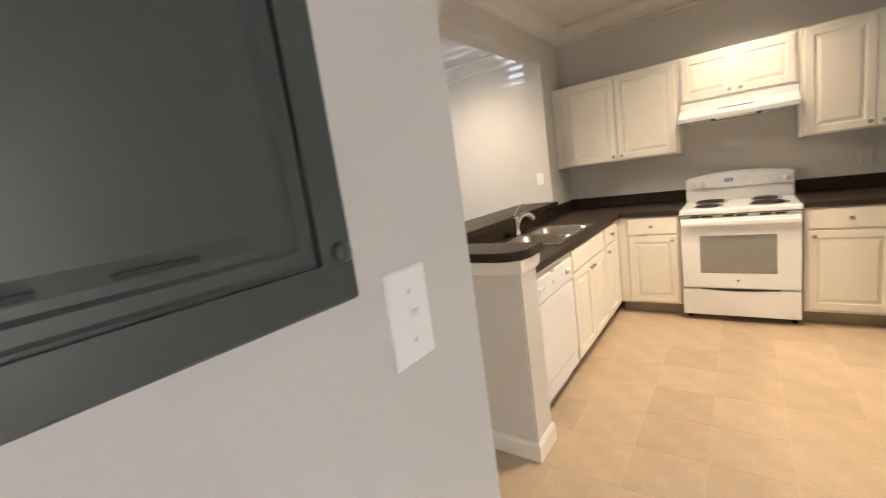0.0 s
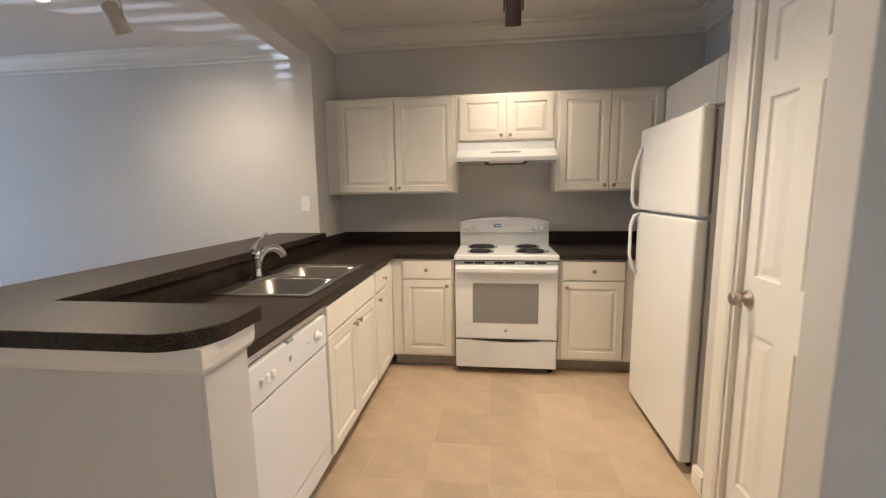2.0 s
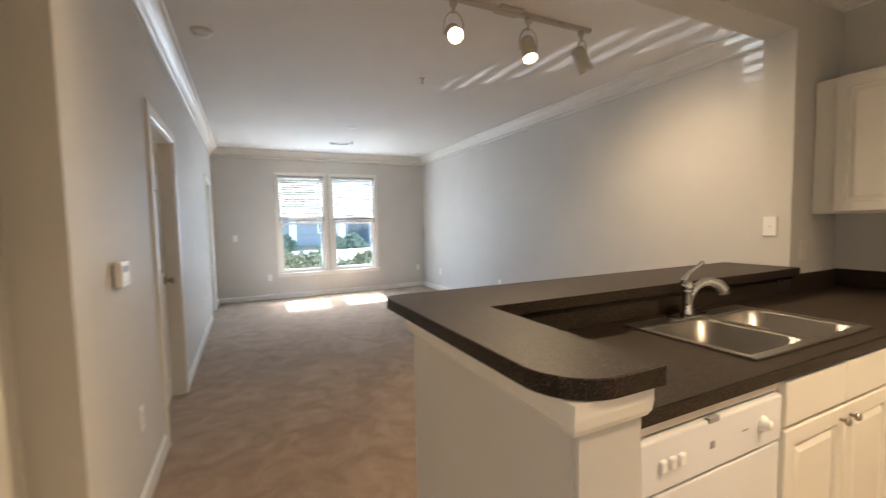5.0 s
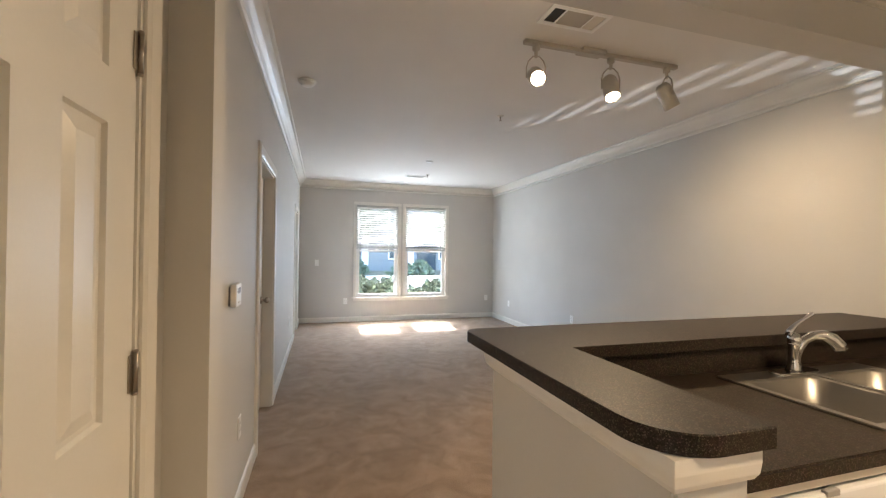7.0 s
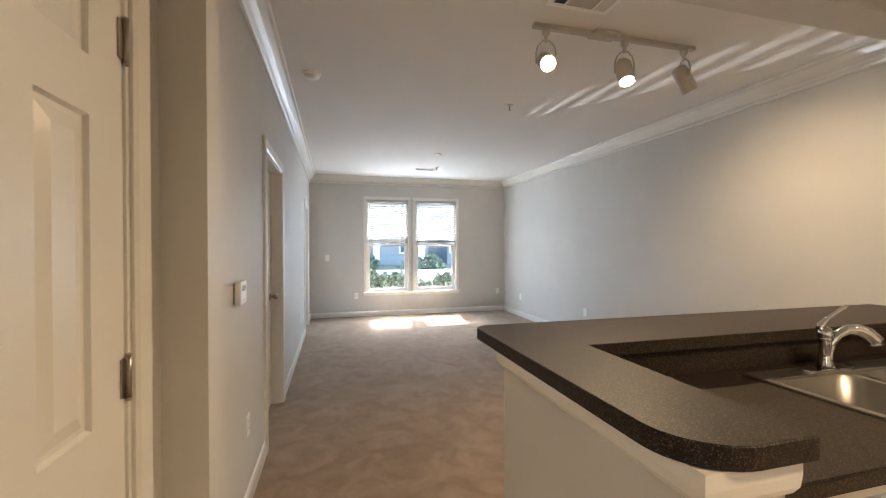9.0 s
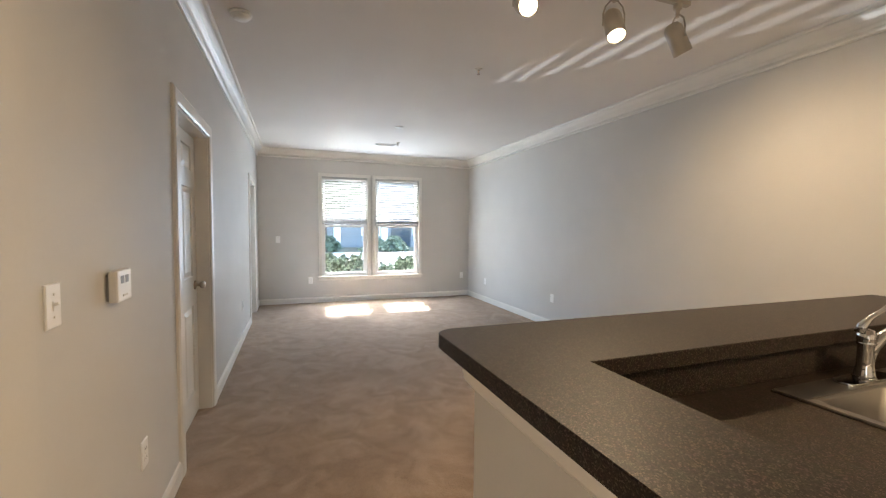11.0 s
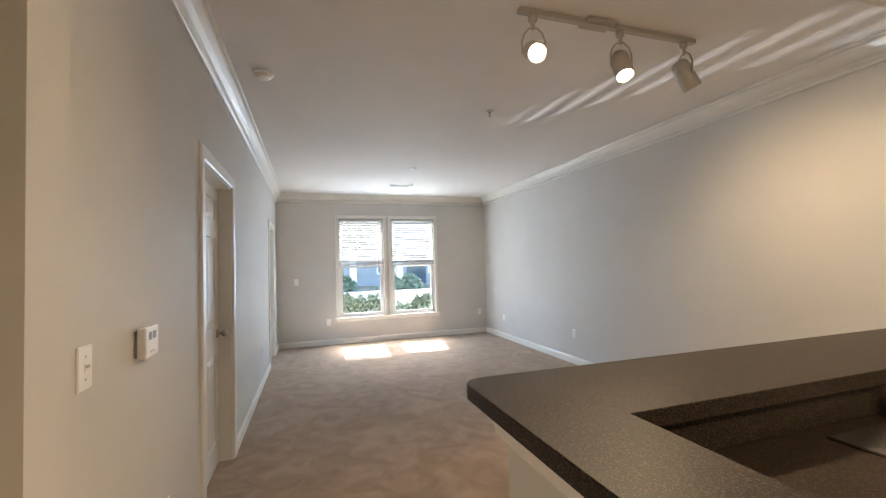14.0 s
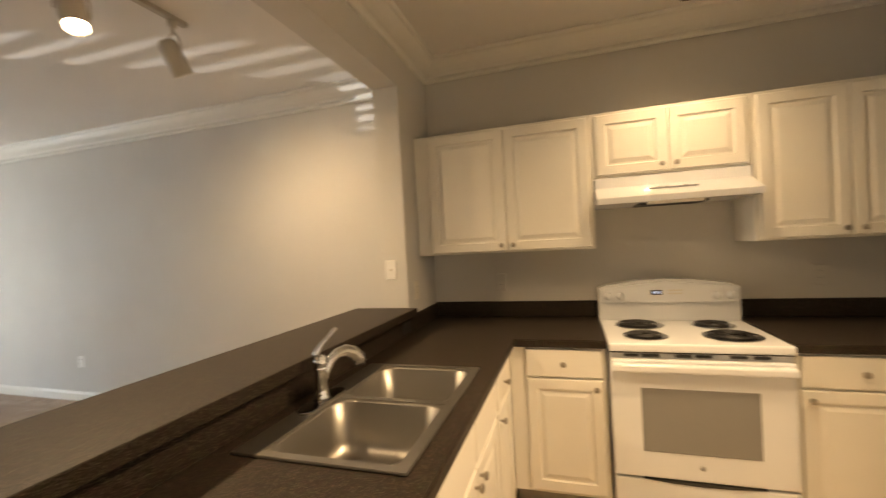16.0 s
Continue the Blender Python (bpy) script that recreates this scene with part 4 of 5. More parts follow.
# ---- dishwasher ----
dw = thing("dishwasher", pose(WF, 1.985, 0, rz=90), "white built-in dishwasher with dial and push buttons", "dishwasher")
# tub coloured near-black to give the shade in the gap above the panel
part("tub", B(0.0, 0.02, 0.105, 0.608, 0.58, 0.868), DARK, dw)
part("trim_strip", B(0.002, -0.014, 0.845, 0.606, 0.019, 0.873, bev=0.004), ALMOND, dw)
cp = part("control_panel", B(0.004, -0.024, 0.700, 0.604, 0.018, 0.835, bev=0.006, seg=2), WHITE, dw)
part("door", B(0.004, -0.020, 0.225, 0.604, 0.018, 0.692, bev=0.006, seg=2), WHITE, dw)
part("access_panel", B(0.004, -0.012, 0.115, 0.604, 0.018, 0.217, bev=0.004), WHITE, dw)
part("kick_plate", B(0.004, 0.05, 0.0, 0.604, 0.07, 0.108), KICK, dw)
for k in range(3):
    part("button", B(0.066 + k * 0.034, -0.034, 0.752, 0.088 + k * 0.034, -0.022, 0.782, bev=0.003), PLASTIC, cp)
part("latch_tab", B(0.255, -0.026, 0.826, 0.30, -0.012, 0.842, bev=0.002), PRINT, cp)
part("badge", B(0.262, -0.0255, 0.758, 0.282, -0.0235, 0.778, bev=0.001), PRINT, cp)
part("dial", lathe(bmesh.new(), [(0.023, 0), (0.022, 0.006), (0.015, 0.010), (0.013, 0.022), (0.003, 0.024)], 22, Matrix.Translation((0.50, -0.024, 0.772)) @ Matrix.Rotation(radians(90), 4, "X")), PLASTIC, cp)
part("legend_bar", B(0.405, -0.0250, 0.770, 0.43, -0.0238, 0.774), PRINT, cp)

# ---- refrigerator ----
RFW, RFX, RFY = 0.74, 0.797, 3.575
rf = thing("refrigerator", pose(RFX, RFY, 0, rz=-90), "white top-freezer refrigerator with curved handles", "refrigerator")
part("cabinet", B(0.004, 0.072, 0.03, RFW - 0.004, 0.76, 1.722, bev=0.006, seg=2), FRIDGE, rf)
part("kick_grille", B(0.02, 0.05, 0.022, RFW - 0.02, 0.071, 0.085), DARK, rf)
for x in (0.06, RFW - 0.06):
    part("foot", lathe(bmesh.new(), [(0.022, 0.0), (0.022, 0.015), (0.012, 0.016), (0.012, 0.031)], 10, Matrix.Translation((x, 0.12, 0))), DARK, rf)
    part("foot", lathe(bmesh.new(), [(0.022, 0.0), (0.022, 0.015), (0.012, 0.016), (0.012, 0.031)], 10, Matrix.Translation((x, 0.68, 0))), DARK, rf)
for nm, z0, z1 in (("fridge_door", 0.05, 1.232), ("freezer_door", 1.246, 1.725)):
    d = part(nm, B(0.0, 0.0, z0, RFW, 0.06, z1, bev=0.012, seg=3), FRIDGE, rf)
    part("gasket", B(0.012, 0.0605, z0 + 0.012, RFW - 0.012, 0.0715, z1 - 0.012), PRINT, d, "grey door gasket")
    if nm == "fridge_door":
        pts = [(0.04, -0.002, 0.85), (0.04, -0.03, 0.89), (0.04, -0.048, 0.97), (0.04, -0.048, 1.15), (0.04, -0.03, 1.21), (0.04, -0.002, 1.222)]
    else:
        pts = [(0.04, -0.002, 1.256), (0.04, -0.03, 1.265), (0.04, -0.048, 1.31), (0.04, -0.048, 1.46), (0.04, -0.026, 1.55), (0.04, -0.002, 1.62)]
    part("handle", tube(bmesh.new(), pts, [0.012, 0.011, 0.010, 0.010, 0.011, 0.012], 10), WHITE, d)
part("hinge_cover", B(RFW - 0.09, 0.02, 1.7255, RFW - 0.01, 0.11, 1.740, bev=0.004), WHITE, rf)


# ---- lights ----
def track_head(parent, x, y, drop_z, aim, lit, body_mat, watts, name, cone=152):
    """A can on a yoke under the track; aim is the point that it shines at."""
    pivot = Vector((x, y, drop_z))
    d = (Vector(aim) - pivot).normalized()
    rot = d.to_track_quat("-Z", "Y").to_matrix().to_4x4()
    hm = Matrix.Translation(pivot) @ rot
    head = part("lamp_head", lathe(bmesh.new(), [(0.018, 0.088), (0.036, 0.082), (0.048, 0.062), (0.051, 0.040), (0.052, -0.095), (0.048, -0.098), (0.044, -0.090), (0.043, -0.070), (0.006, -0.068)], 24, hm), body_mat, parent)
    part("bulb_face", lathe(bmesh.new(), [(0.042, -0.080), (0.040, -0.088), (0.027, -0.092), (0.004, -0.093)], 20, hm), BULB if lit else ALMOND, head, "lit warm reflector bulb" if lit else "")
    bm = bmesh.new()
    s = (rot @ Vector((1, 0, 0)))
    s.z = 0
    s = s.normalized() if s.length > 0.01 else Vector((1, 0, 0))
    lift = Vector((0, 0, 1))
    yoke = [pivot + s * 0.060 - lift * 0.012, pivot + s * 0.060 + lift * 0.055, pivot + s * 0.048 + lift * 0.095, pivot + s * 0.02 + lift * 0.125, pivot - s * 0.02 + lift * 0.125, pivot - s * 0.048 + lift * 0.095, pivot - s * 0.060 + lift * 0.055, pivot - s * 0.060 - lift * 0.012]
    tube(bm, yoke, 0.005, 6)
    part("yoke", bm, body_mat, head)
    part("stem", lathe(bmesh.new(), [(0.010, drop_z + 0.118), (0.012, CEILING - 0.062), (0.024, CEILING - 0.058), (0.024, CEILING - 0.028)], 12, Matrix.Translation((x, y, 0))), body_mat, head)
    if lit:
        spot_lamp(name, pivot + d * 0.112, aim, watts, cone)


LX = -2.515
lt = thing("track_light", Matrix.Identity(4), "off-white ceiling track light with three can heads", "ceiling light", "track lights")
part("track", B(LX - 0.018, 2.315, CEILING - 0.028, LX + 0.018, 3.52, CEILING - 0.0005, bev=0.003), FIXT, lt)
part("feed_box", B(LX - 0.05, 2.72, CEILING - 0.022, LX + 0.05, 2.90, CEILING - 0.0003, bev=0.004), FIXT, lt)
for hy, aim, watts in ((2.40, (-0.6, 1.75, 1.25), 3.2), (2.965, (-1.75, 2.72, 0.9), 6.3), (3.435, (-2.40, 4.30, 1.0), 4.9)):
    track_head(lt, LX, hy, 2.518, aim, True, FIXT, watts, "track_spot_living")

KX = 0.03
kt = thing("track_light", Matrix.Identity(4), "dark bronze ceiling track light with lit can heads", "ceiling light", "track lights")
part("track", B(KX - 0.018, 2.70, CEILING - 0.028, KX + 0.018, 3.88, CEILING - 0.0005, bev=0.003), BRONZE, kt)
for hy, aim, watts in ((2.80, (-0.16, 2.40, 0.0), 5.4), (3.27, (-0.26, 2.82, 0.6), 6.3), (3.74, (0.03, 4.15, 1.3), 2.2)):
    track_head(kt, KX, hy, 2.53, aim, True, BRONZE, watts, "track_spot_kitchen", 132)


# ---- small fittings ----
def plate(name, m, kind, label, group="", mtl=None):
    """A wall plate: switch, outlet or blank; front faces -y."""
    mtl = mtl or PLASTIC
    top = thing(name, m, label, kind, group)
    part("cover_plate", panelled(bmesh.new(), 0.072, 0.117, 0.006, [], [], set(), edge=0.003), mtl, top, m=Matrix.Translation((-0.036, -0.006, -0.0585)))
    if kind == "light switch":
        part("toggle_frame", B(-0.006, -0.0075, -0.0125, 0.006, -0.0055, 0.0125), mtl, top)
        bm = B(-0.004, -0.019, -0.003, 0.004, -0.006, 0.005, bev=0.0015)
        part("toggle", bm, mtl, top, m=pose(0, 0, 0, rx=-18))
        for z in (-0.030, 0.030):
            part("screw", lathe(bmesh.new(), [(0.0032, 0.0), (0.003, 0.0012), (0.0006, 0.0015)], 10, Matrix.Translation((0, -0.0059, z)) @ Matrix.Rotation(radians(90), 4, "X")), ALMOND, top)
    elif kind == "outlet":
        for z in (-0.019, 0.019):
            soc = part("socket", prism(bmesh.new(), rounded(-0.017, -0.0135, 0.017, 0.0135, 0.010, 4), 0.0, 0.0022, m=Matrix.Translation((0, -0.0056, z)) @ Matrix.Rotation(radians(90), 4, "X")), mtl, top)
            for x in (-0.0065, 0.0065):
                part("slot", B(x - 0.0011, -0.0083, z - 0.001, x + 0.0011, -0.0074, z + 0.007), DARK, soc)
        part("screw", lathe(bmesh.new(), [(0.0032, 0.0), (0.003, 0.0012), (0.0006, 0.0015)], 10, Matrix.Translation((0, -0.0059, 0)) @ Matrix.Rotation(radians(90), 4, "X")), ALMOND, top)
    else:
        part("jack", lathe(bmesh.new(), [(0.006, 0), (0.005, 0.006), (0.002, 0.0065)], 12, Matrix.Translation((0, -0.0059, 0)) @ Matrix.Rotation(radians(90), 4, "X")), ALMOND, top)
    return top


E90, W90 = 90, -90      # facing +x, facing -x
plate("light_switch", pose(HALL_W, 0.443, 1.266, rz=E90), "light switch", "white toggle light switch beside the breaker panel")
plate("outlet", pose(0.778, NOOK_S, 0.446), "outlet", "white duplex outlet low on the hall wall")
plate("cable_jack", pose(-1.583, PIER_Y, 1.295), "cable jack", "white cable jack plate on the pier above the bar")
plate("outlet", pose(K_W, 4.17, 1.152, rz=E90), "outlet", "almond outlet under the wall cabinet", mtl=ALMOND)
plate("outlet", pose(-1.0, K_N, 1.15), "outlet", "grey-beige outlet on the backsplash wall", mtl=WALL)
plate("outlet", pose(0.80, K_N, 1.15), "outlet", "grey-beige outlet on the backsplash wall", mtl=WALL)
plate("light_switch", pose(-1.98, LR_S, 1.165, rz=180), "light switch", "white toggle light switch beside the thermostat")
plate("outlet", pose(-2.62, LR_S, 0.43, rz=180), "outlet", "white outlet low beside the bedroom door")
plate("outlet", pose(-6.05, LR_S, 0.43, rz=180), "outlet", "white outlet low between the two doors")
plate("light_switch", pose(LR_W, 1.013, 1.153, rz=E90), "light switch", "white light switch beside the patio door")
plate("outlet", pose(LR_W, 1.555, 0.405, rz=E90), "outlet", "white outlet under the window")
plate("outlet", pose(LR_W, 4.515, 0.42, rz=E90), "outlet", "white outlet in the corner beside the window")
plate("cable_jack", pose(-7.595, LR_N, 0.385), "cable jack", "white cable jack plate low on the living room wall")
plate("outlet", pose(-5.46, LR_N, 0.413), "outlet", "white duplex outlet low on the living room wall")

bo = thing("outlet", pose(K_W + 0.020, 3.93, 0.966, rz=E90) @ pose(0, 0, 0, 0, 90, 0), "dark brown outlet set sideways in the bar backsplash", "outlet")
part("cover_plate", panelled(bmesh.new(), 0.072, 0.117, 0.004, [], [], set(), edge=0.002), BLACK, bo, m=Matrix.Translation((-0.036, -0.004, -0.0585)))
for z in (-0.019, 0.019):
    part("socket", prism(bmesh.new(), rounded(-0.017, -0.0135, 0.017, 0.0135, 0.010, 4), 0.0, 0.002, m=Matrix.Translation((0, -0.0038, z)) @ Matrix.Rotation(radians(90), 4, "X")), DARK, bo)

th = thing("thermostat", pose(-2.365, LR_S, 1.165, rz=180), "white wall thermostat with small display", "thermostat")
part("backplate", B(-0.055, -0.008, -0.045, 0.055, -0.0005, 0.045), PRINT, th)
hs = part("housing", B(-0.062, -0.036, -0.052, 0.062, -0.008, 0.058, bev=0.006, seg=2), PLASTIC, th)
part("display", B(-0.036, -0.0372, 0.012, -0.008, -0.0355, 0.038), PRINT, hs)
part("display", B(0.004, -0.0372, 0.012, 0.032, -0.0355, 0.038), PRINT, hs)
part("slider", B(-0.02, -0.038, -0.034, 0.02, -0.0355, -0.028), ALMOND, hs)

# breaker panel on the hall wall
bp_ = thing("breaker_panel", pose(HALL_W, -0.018, 1.314, rz=E90), "dark grey-green metal breaker panel with latched door", "electrical panel")
part("cover", B(-0.385, -0.010, 0.0, 0.385, -0.0005, 0.86, bev=0.003), PANELG, bp_)
part("inner_frame", cells(bmesh.new(), [-0.352, -0.340, 0.340, 0.352], [0.031, 0.043, 0.800, 0.812], lambda i, j: (i, j) != (1, 1), -0.018, -0.010, lambda u, v, w: (u, w, v)), PANELG, bp_)
pdoor = part("panel_door", panelled(bmesh.new(), 0.672, 0.749, 0.006, [0.028, 0.656], [0.014, 0.727], {(1, 1)}, depth=0.004, lip=0.010, slope=0.014), PANELG, bp_, m=Matrix.Translation((-0.336, -0.0185, 0.047)))
for i in range(6):
    part("label_dash", B(0.10 + i * 0.085, -0.0016, 0.026, 0.15 + i * 0.085, 0.001, 0.030), DARK, pdoor)
part("latch", lathe(bmesh.new(), [(0.011, 0), (0.010, 0.006), (0.004, 0.008)], 14, Matrix.Translation((0.368, -0.0105, 0.050)) @ Matrix.Rotation(radians(90), 4, "X")), PANELG, bp_)

sm = thing("smoke_detector", pose(-3.62, 0.975, CEILING, rx=180), "round white smoke detector on the ceiling", "smoke detector")
part("base_ring", lathe(bmesh.new(), [(0.070, 0.0003), (0.070, 0.010), (0.064, 0.012)], 28), PLASTIC, sm)
part("cover", lathe(bmesh.new(), [(0.062, 0.012), (0.060, 0.022), (0.046, 0.026), (0.044, 0.036), (0.036, 0.040), (0.003, 0.041)], 28), PLASTIC, sm)


def sprinkler(x, y):
    top = thing("sprinkler_head", pose(x, y, CEILING, rx=180), "small chrome fire sprinkler head", "sprinkler", "ceiling sprinklers")
    part("escutcheon", lathe(bmesh.new(), [(0.034, 0.0003), (0.030, 0.006), (0.016, 0.009)], 18), ALMOND, top)
    part("nozzle", lathe(bmesh.new(), [(0.009, 0.009), (0.008, 0.026), (0.004, 0.045)], 10), NICKEL, top)
    part("deflector", lathe(bmesh.new(), [(0.004, 0.045), (0.016, 0.047), (0.016, 0.049), (0.003, 0.050)], 14), NICKEL, top)


sprinkler(-3.90, 2.78)
sprinkler(-7.13, 2.86)
cd = thing("ceiling_disc", pose(-6.12, 2.63, CEILING, rx=180), "flat white round cover on the ceiling", "ceiling cover")
part("cover", lathe(bmesh.new(), [(0.055, 0.0003), (0.053, 0.008), (0.003, 0.010)], 24), PLASTIC, cd)


def vent(x, y, lx, ly, label, n, tilt):
    top = thing("ceiling_vent", pose(x, y, CEILING), label, "air vent", "ceiling air vents")
    # near-black sheet coloured for the shaded duct, which is not modelled
    part("duct_shade", B(-lx / 2 + 0.02, -ly / 2 + 0.02, -0.0025, lx / 2 - 0.02, ly / 2 - 0.02, -0.0004), DARK, top)
    part("frame", cells(bmesh.new(), [-lx / 2, -lx / 2 + 0.025, lx / 2 - 0.025, lx / 2], [-ly / 2, -ly / 2 + 0.025, ly / 2 - 0.025, ly / 2], lambda i, j: (i, j) != (1, 1), -0.010, -0.0006, lambda u, v, w: (u, v, w)), PLASTIC, top)
    for k in range(n):
        part("slat", B(-0.010, -ly / 2 + 0.026, -0.0008, 0.010, ly / 2 - 0.026, 0.0008), PLASTIC, top, m=pose(-lx / 2 + 0.03 + (lx - 0.06) * (k + 0.5) / n, 0, -0.008, ry=tilt))


vent(-7.35, 2.70, 0.15, 0.35, "white slatted ceiling air vent near the window", 5, 25)
cv = thing("ceiling_vent", pose(-2.22, 2.48, CEILING), "ceiling air register with a dark gap and tan damper", "air vent", "ceiling air vents")
# dark sheet in place of a duct; its bare end gives the shaded gap
part("duct_shade", B(-0.07, -0.165, -0.002, 0.07, 0.165, -0.0004), DARK, cv)
part("frame", cells(bmesh.new(), [-0.095, -0.07, 0.07, 0.095], [-0.19, -0.165, 0.165, 0.19], lambda i, j: (i, j) != (1, 1), -0.010, -0.0006, lambda u, v, w: (u, v, w)), PLASTIC, cv)
part("divider", B(-0.07, -0.092, -0.009, 0.07, -0.084, -0.002), PLASTIC, cv)
part("damper", B(-0.07, -0.084, -0.006, 0.07, 0.085, -0.0022), FIXT, cv, "tan damper blade")
part("divider", B(-0.07, 0.085, -0.009, 0.07, 0.093, -0.002), PLASTIC, cv)
part("damper", B(-0.07, 0.093, -0.006, 0.07, 0.164, -0.0022), ALMOND, cv)

# ---- outside ----
struct("ground", B(-260, -260, -0.40, 260, 260, -0.16), GROUND, "lawn and soil around the building")
struct("pavement", B(-25.5, -40, -0.16, -12.2, 60, -0.12), CONC, "pale concrete parking lane outside the window")


def leafy(bm, n, place, size, rng):
    for _ in range(n):
        c = place(rng)
        s = size * rng.uniform(0.6, 1.4)
        q = Euler((rng.uniform(0, 6.3), rng.uniform(0, 6.3), rng.uniform(0, 6.3))).to_matrix()
        vs = [bm.verts.new(Vector(c) + q @ Vector(p) * s) for p in ((-0.5, -1, 0), (0.5, -1, 0.1), (0.55, 0.3, 0.15), (0, 1, 0), (-0.55, 0.3, 0.15))]
        bm.faces.new(vs)
    return bm


rng = random.Random(4)


def shrub(y, w, h):
    top = thing("hedge_shrub", pose(-9.75, y, -0.16), "leafy green shrub under the window", "shrub", "hedge shrubs")

    def place(r):
        a, b, t = r.uniform(0, 6.283), r.uniform(0, 1), r.uniform(0.6, 1.0)
        z = 0.12 + h * b
        k = w * t * math.sqrt(max(0.05, 1 - (b * 0.9) ** 2.2))
        return (0.75 * k * math.cos(a), k * math.sin(a), z + 0.05 * math.sin(5 * a))
    part("foliage", leafy(bmesh.new(), 2000, place, 0.038, rng), LEAF, top)
    bm = bmesh.new()
    for k in range(5):
        a = k * 1.26
        tube(bm, [(0.03 * math.cos(a), 0.03 * math.sin(a), 0), (0.2 * w * math.cos(a), 0.2 * w * math.sin(a), 0.3 * h), (0.6 * w * math.cos(a), 0.6 * w * math.sin(a), 0.75 * h)], [0.014, 0.011, 0.005], 6)
    part("stems", bm, BARK, top)


for k in range(7):
    shrub(0.6 + k * 0.62, rng.uniform(0.40, 0.54), rng.uniform(0.55, 0.92))


def tree(x, y, h, r):
    top = thing("tree", pose(x, y, -0.16), "leafy broad tree across the parking lane", "tree", "trees outside")
    bm = tube(bmesh.new(), [(0, 0, 0), (0.05, 0.02, h * 0.25), (0, 0.06, h * 0.5), (0.05, 0, h * 0.85)], [0.19, 0.14, 0.10, 0.03], 10)
    for k in range(8):
        a = k * 2.4
        z = h * (0.35 + 0.06 * k)
        tube(bm, [(0, 0, z), (0.4 * r * math.cos(a), 0.4 * r * math.sin(a), z + 0.12 * h), (0.85 * r * math.cos(a), 0.85 * r * math.sin(a), z + 0.2 * h)], [0.06, 0.04, 0.012], 6)
    part("trunk", bm, BARK, top)
    blobs = [(r * 0.75 * math.cos(k * 2.4) * rng.uniform(0.3, 1), r * 0.75 * math.sin(k * 2.4) * rng.uniform(0.3, 1), h * (0.45 + 0.045 * k), r * rng.uniform(0.3, 0.5)) for k in range(12)]

    def place(q):
        b = q.choice(blobs)
        v = Vector((q.gauss(0, 1), q.gauss(0, 1), q.gauss(0, 1))).normalized() * b[3] * q.uniform(0.6, 1.05)
        return (b[0] + v.x, b[1] + v.y, b[2] + v.z * 0.8)
    part("crown", leafy(bmesh.new(), 3200, place, 0.12, rng), LEAF2, top)


for x, y, h, r in ((-28.5, -5.5, 6.5, 2.6), (-29.5, 3.2, 7.2, 2.8), (-28.0, 11.0, 6.0, 2.4), (-29.0, 18.5, 7.0, 2.6)):
    tree(x, y, h, r)


def evergreen(x, y, h, w):
    top = thing("evergreen_shrub", pose(x, y, -0.16), "dark rounded evergreen shrub beyond the parking lane", "shrub", "far shrubs")

    def place(q):
        b = q.uniform(0, 1)
        a = q.uniform(0, 6.283)
        k = w * q.uniform(0.5, 1) * (1 - 0.75 * b ** 1.6)
        return (k * math.cos(a), k * math.sin(a), 0.1 + h * b + 0.1 * math.sin(4 * a))
    part("foliage", leafy(bmesh.new(), 520, place, 0.10, rng), LEAF2, top)
    part("stem", tube(bmesh.new(), [(0, 0, 0), (0, 0, h * 0.6)], [0.05, 0.02], 6), BARK, top)


for k in range(11):
    evergreen(-26.6 + rng.uniform(-0.5, 0.5), -7 + k * 2.1 + rng.uniform(-0.6, 0.6), rng.uniform(0.65, 1.15), rng.uniform(0.6, 1.1))

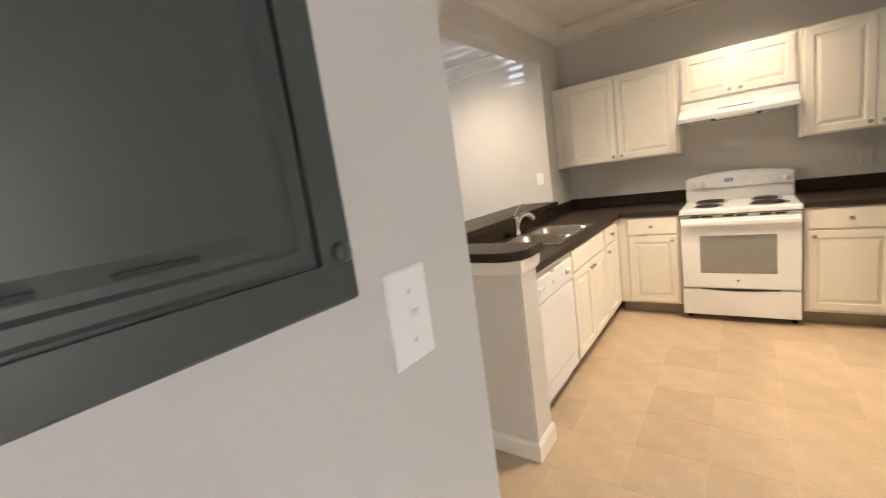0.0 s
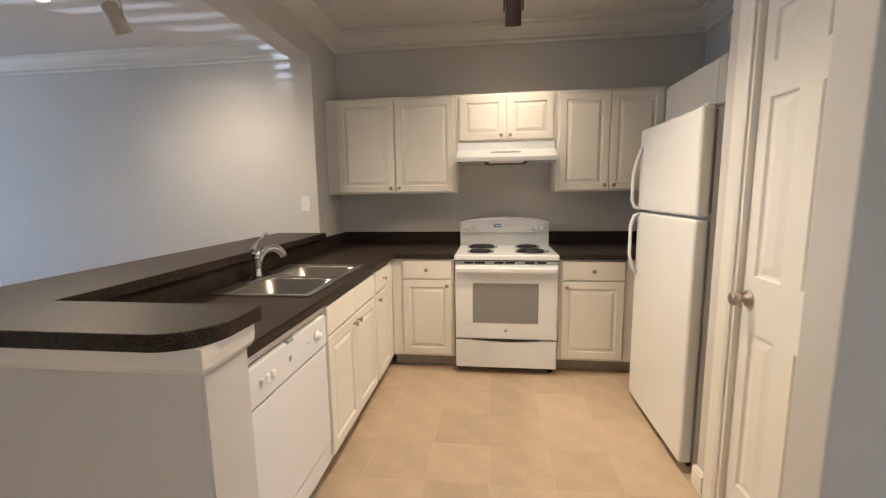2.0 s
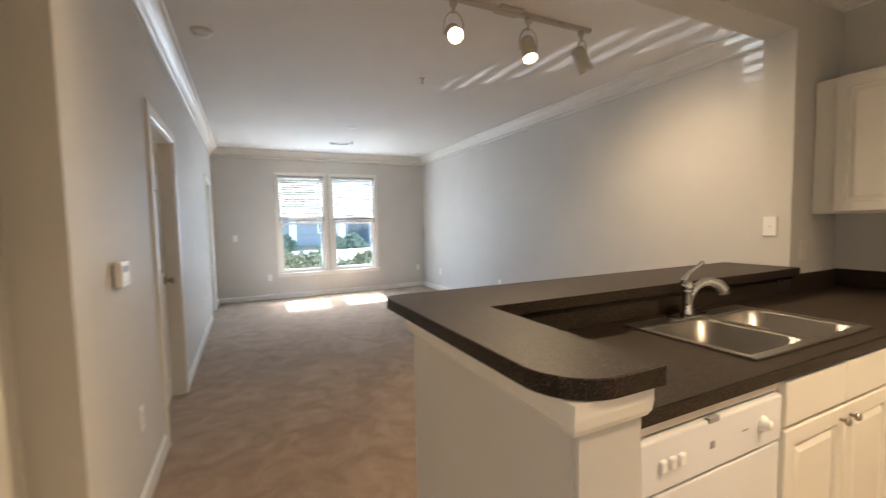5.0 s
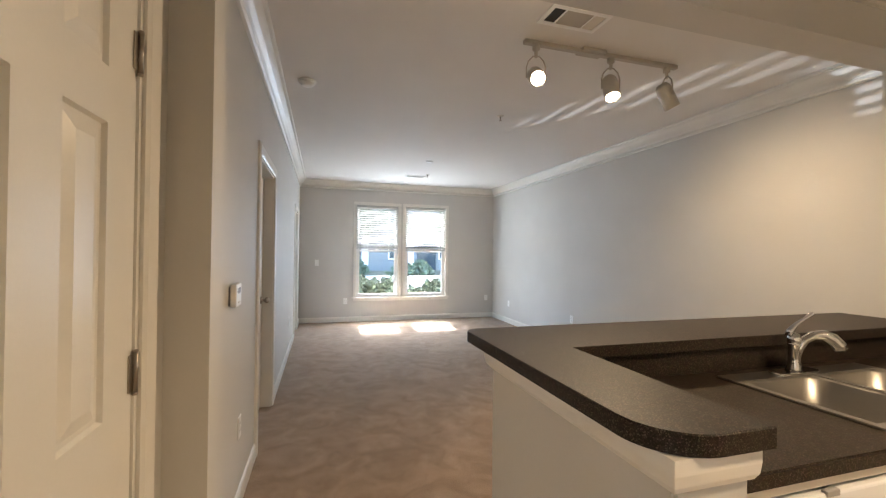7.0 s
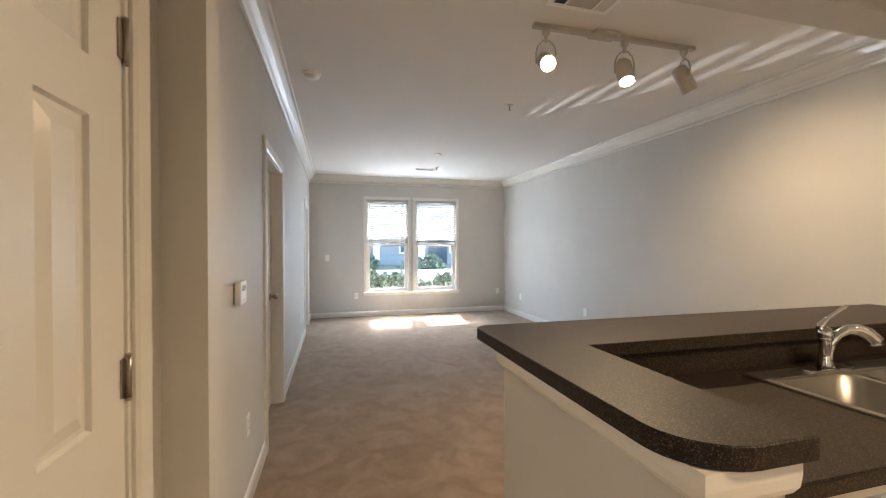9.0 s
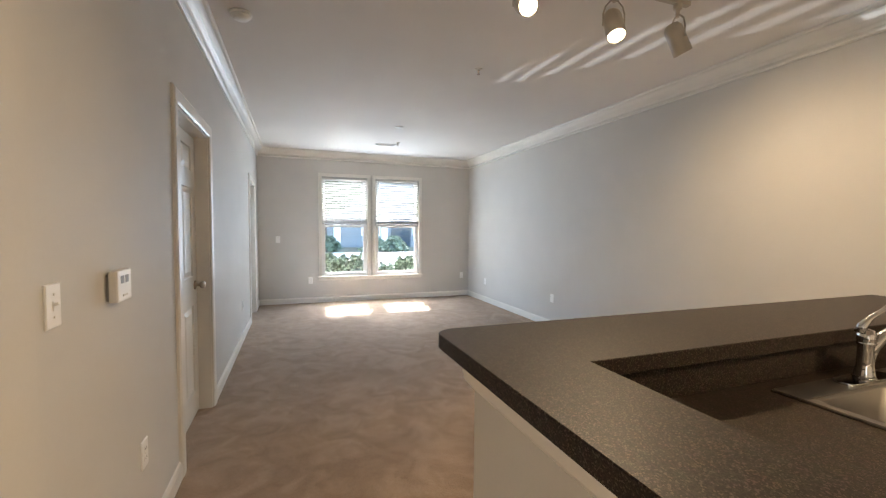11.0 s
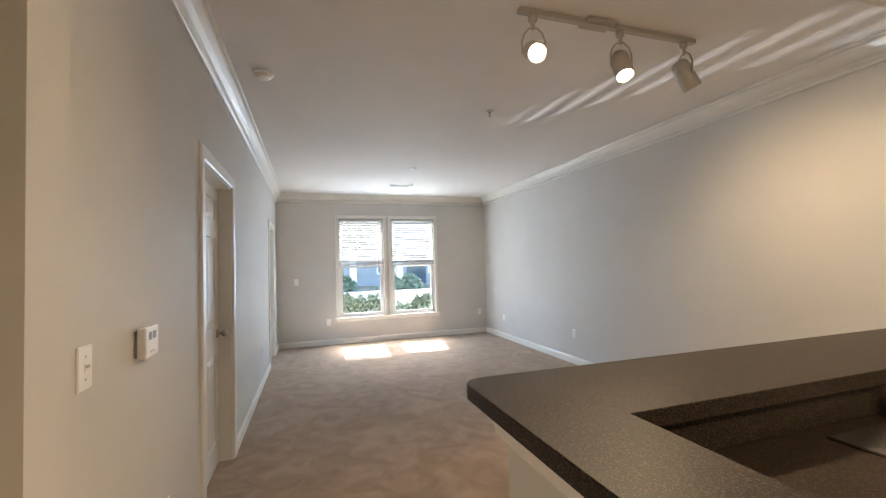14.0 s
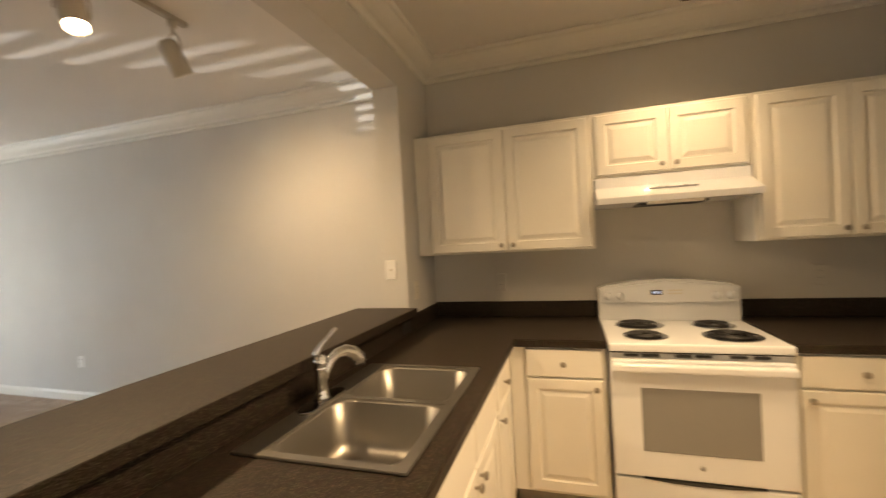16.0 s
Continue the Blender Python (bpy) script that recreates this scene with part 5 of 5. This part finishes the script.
ap = thing("apartment_building", pose(-33, 0, -0.16), "blue-grey sided two-storey apartment building behind the trees", "building")
part("wall", B(-8, -22, 0, 0, 32, 5.8), SIDING, ap)
bm = bmesh.new()
vs = [bm.verts.new(p) for p in ((-8.6, -22.6, 5.8), (0.6, -22.6, 5.8), (-4, -22.6, 8.2), (-8.6, 32.6, 5.8), (0.6, 32.6, 5.8), (-4, 32.6, 8.2))]
for q in ((0, 1, 2), (5, 4, 3), (0, 2, 5, 3), (1, 4, 5, 2), (0, 3, 4, 1)):
    bm.faces.new([vs[i] for i in q])
part("roof", bm, ROOFM, ap)
for y in (-8.0, -4.0, 0.1, 4.1, 7.75, 12.3, 16.5):
    part("column", B(0.002, y, 0, 0.30, y + 0.5, 2.9, bev=0.02), VINYL, ap, "white painted porch column")
# flat dark panel set on the wall between two columns
part("dark_panel", B(0.002, 8.6, 0, 0.05, 10.2, 2.3, bev=0.01), PANE, ap, "flat dark panel between the columns")
for k in range(12):
    for z in (0.9, 3.7):
        y = -19 + k * 4.2
        wdw = part("window", B(0.0, y, z, 0.05, y + 1.5, z + 1.5, bev=0.01), VINYL, ap)
        part("pane", B(0.05, y + 0.1, z + 0.1, 0.06, y + 0.7, z + 1.4), PANE, wdw)
        part("pane", B(0.05, y + 0.8, z + 0.1, 0.06, y + 1.4, z + 1.4), PANE, wdw)

# out-of-view wall, added to bounce warm sunlight into the hall
struct("bounce_wall", B(4.4, -7, -0.16, 4.7, 9, 5.2), mat("tan_bounce", (0.37, 0.31, 0.245), 0.9, vary=0.08, scale=3, bump=0.2, bump_scale=60), "unseen tan wall added to bounce warm light into the hall opening")

# ---- floor tiles ----
TS, GX, GY = 0.3085, -0.112, 2.657
tile_meshes = {}
x0 = GX - 6 * TS
y0 = GY - 13 * TS
for i in range(11):
    for j in range(20):
        a, b = max(x0 + i * TS, CARPET_X) + 0.0012, min(x0 + (i + 1) * TS, FAR_E) - 0.0012
        c, d = max(y0 + j * TS, -1.3) + 0.0012, min(y0 + (j + 1) * TS, K_N) - 0.0012
        if b - a < 0.03 or d - c < 0.03:
            continue
        if a > HALL_E and NOOK_S + 0.05 < (c + d) / 2 < 2.7:
            continue
        if b < HALL_W - 0.1 and d < CLOSET_Y - 0.1:
            continue
        key = (round(b - a, 3), round(d - c, 3))
        if key not in tile_meshes:
            me = bpy.data.meshes.new("tile")
            bm = box(bmesh.new(), 0, 0, -0.0035, b - a, d - c, 0.0, bev=0.0008)
            bm.to_mesh(me)
            bm.free()
            me.materials.append(TILE)
            tile_meshes[key] = me
        t = new("tile", tile_meshes[key])
        t.parent = floor
        t.matrix_local = pose(a, c, 0)
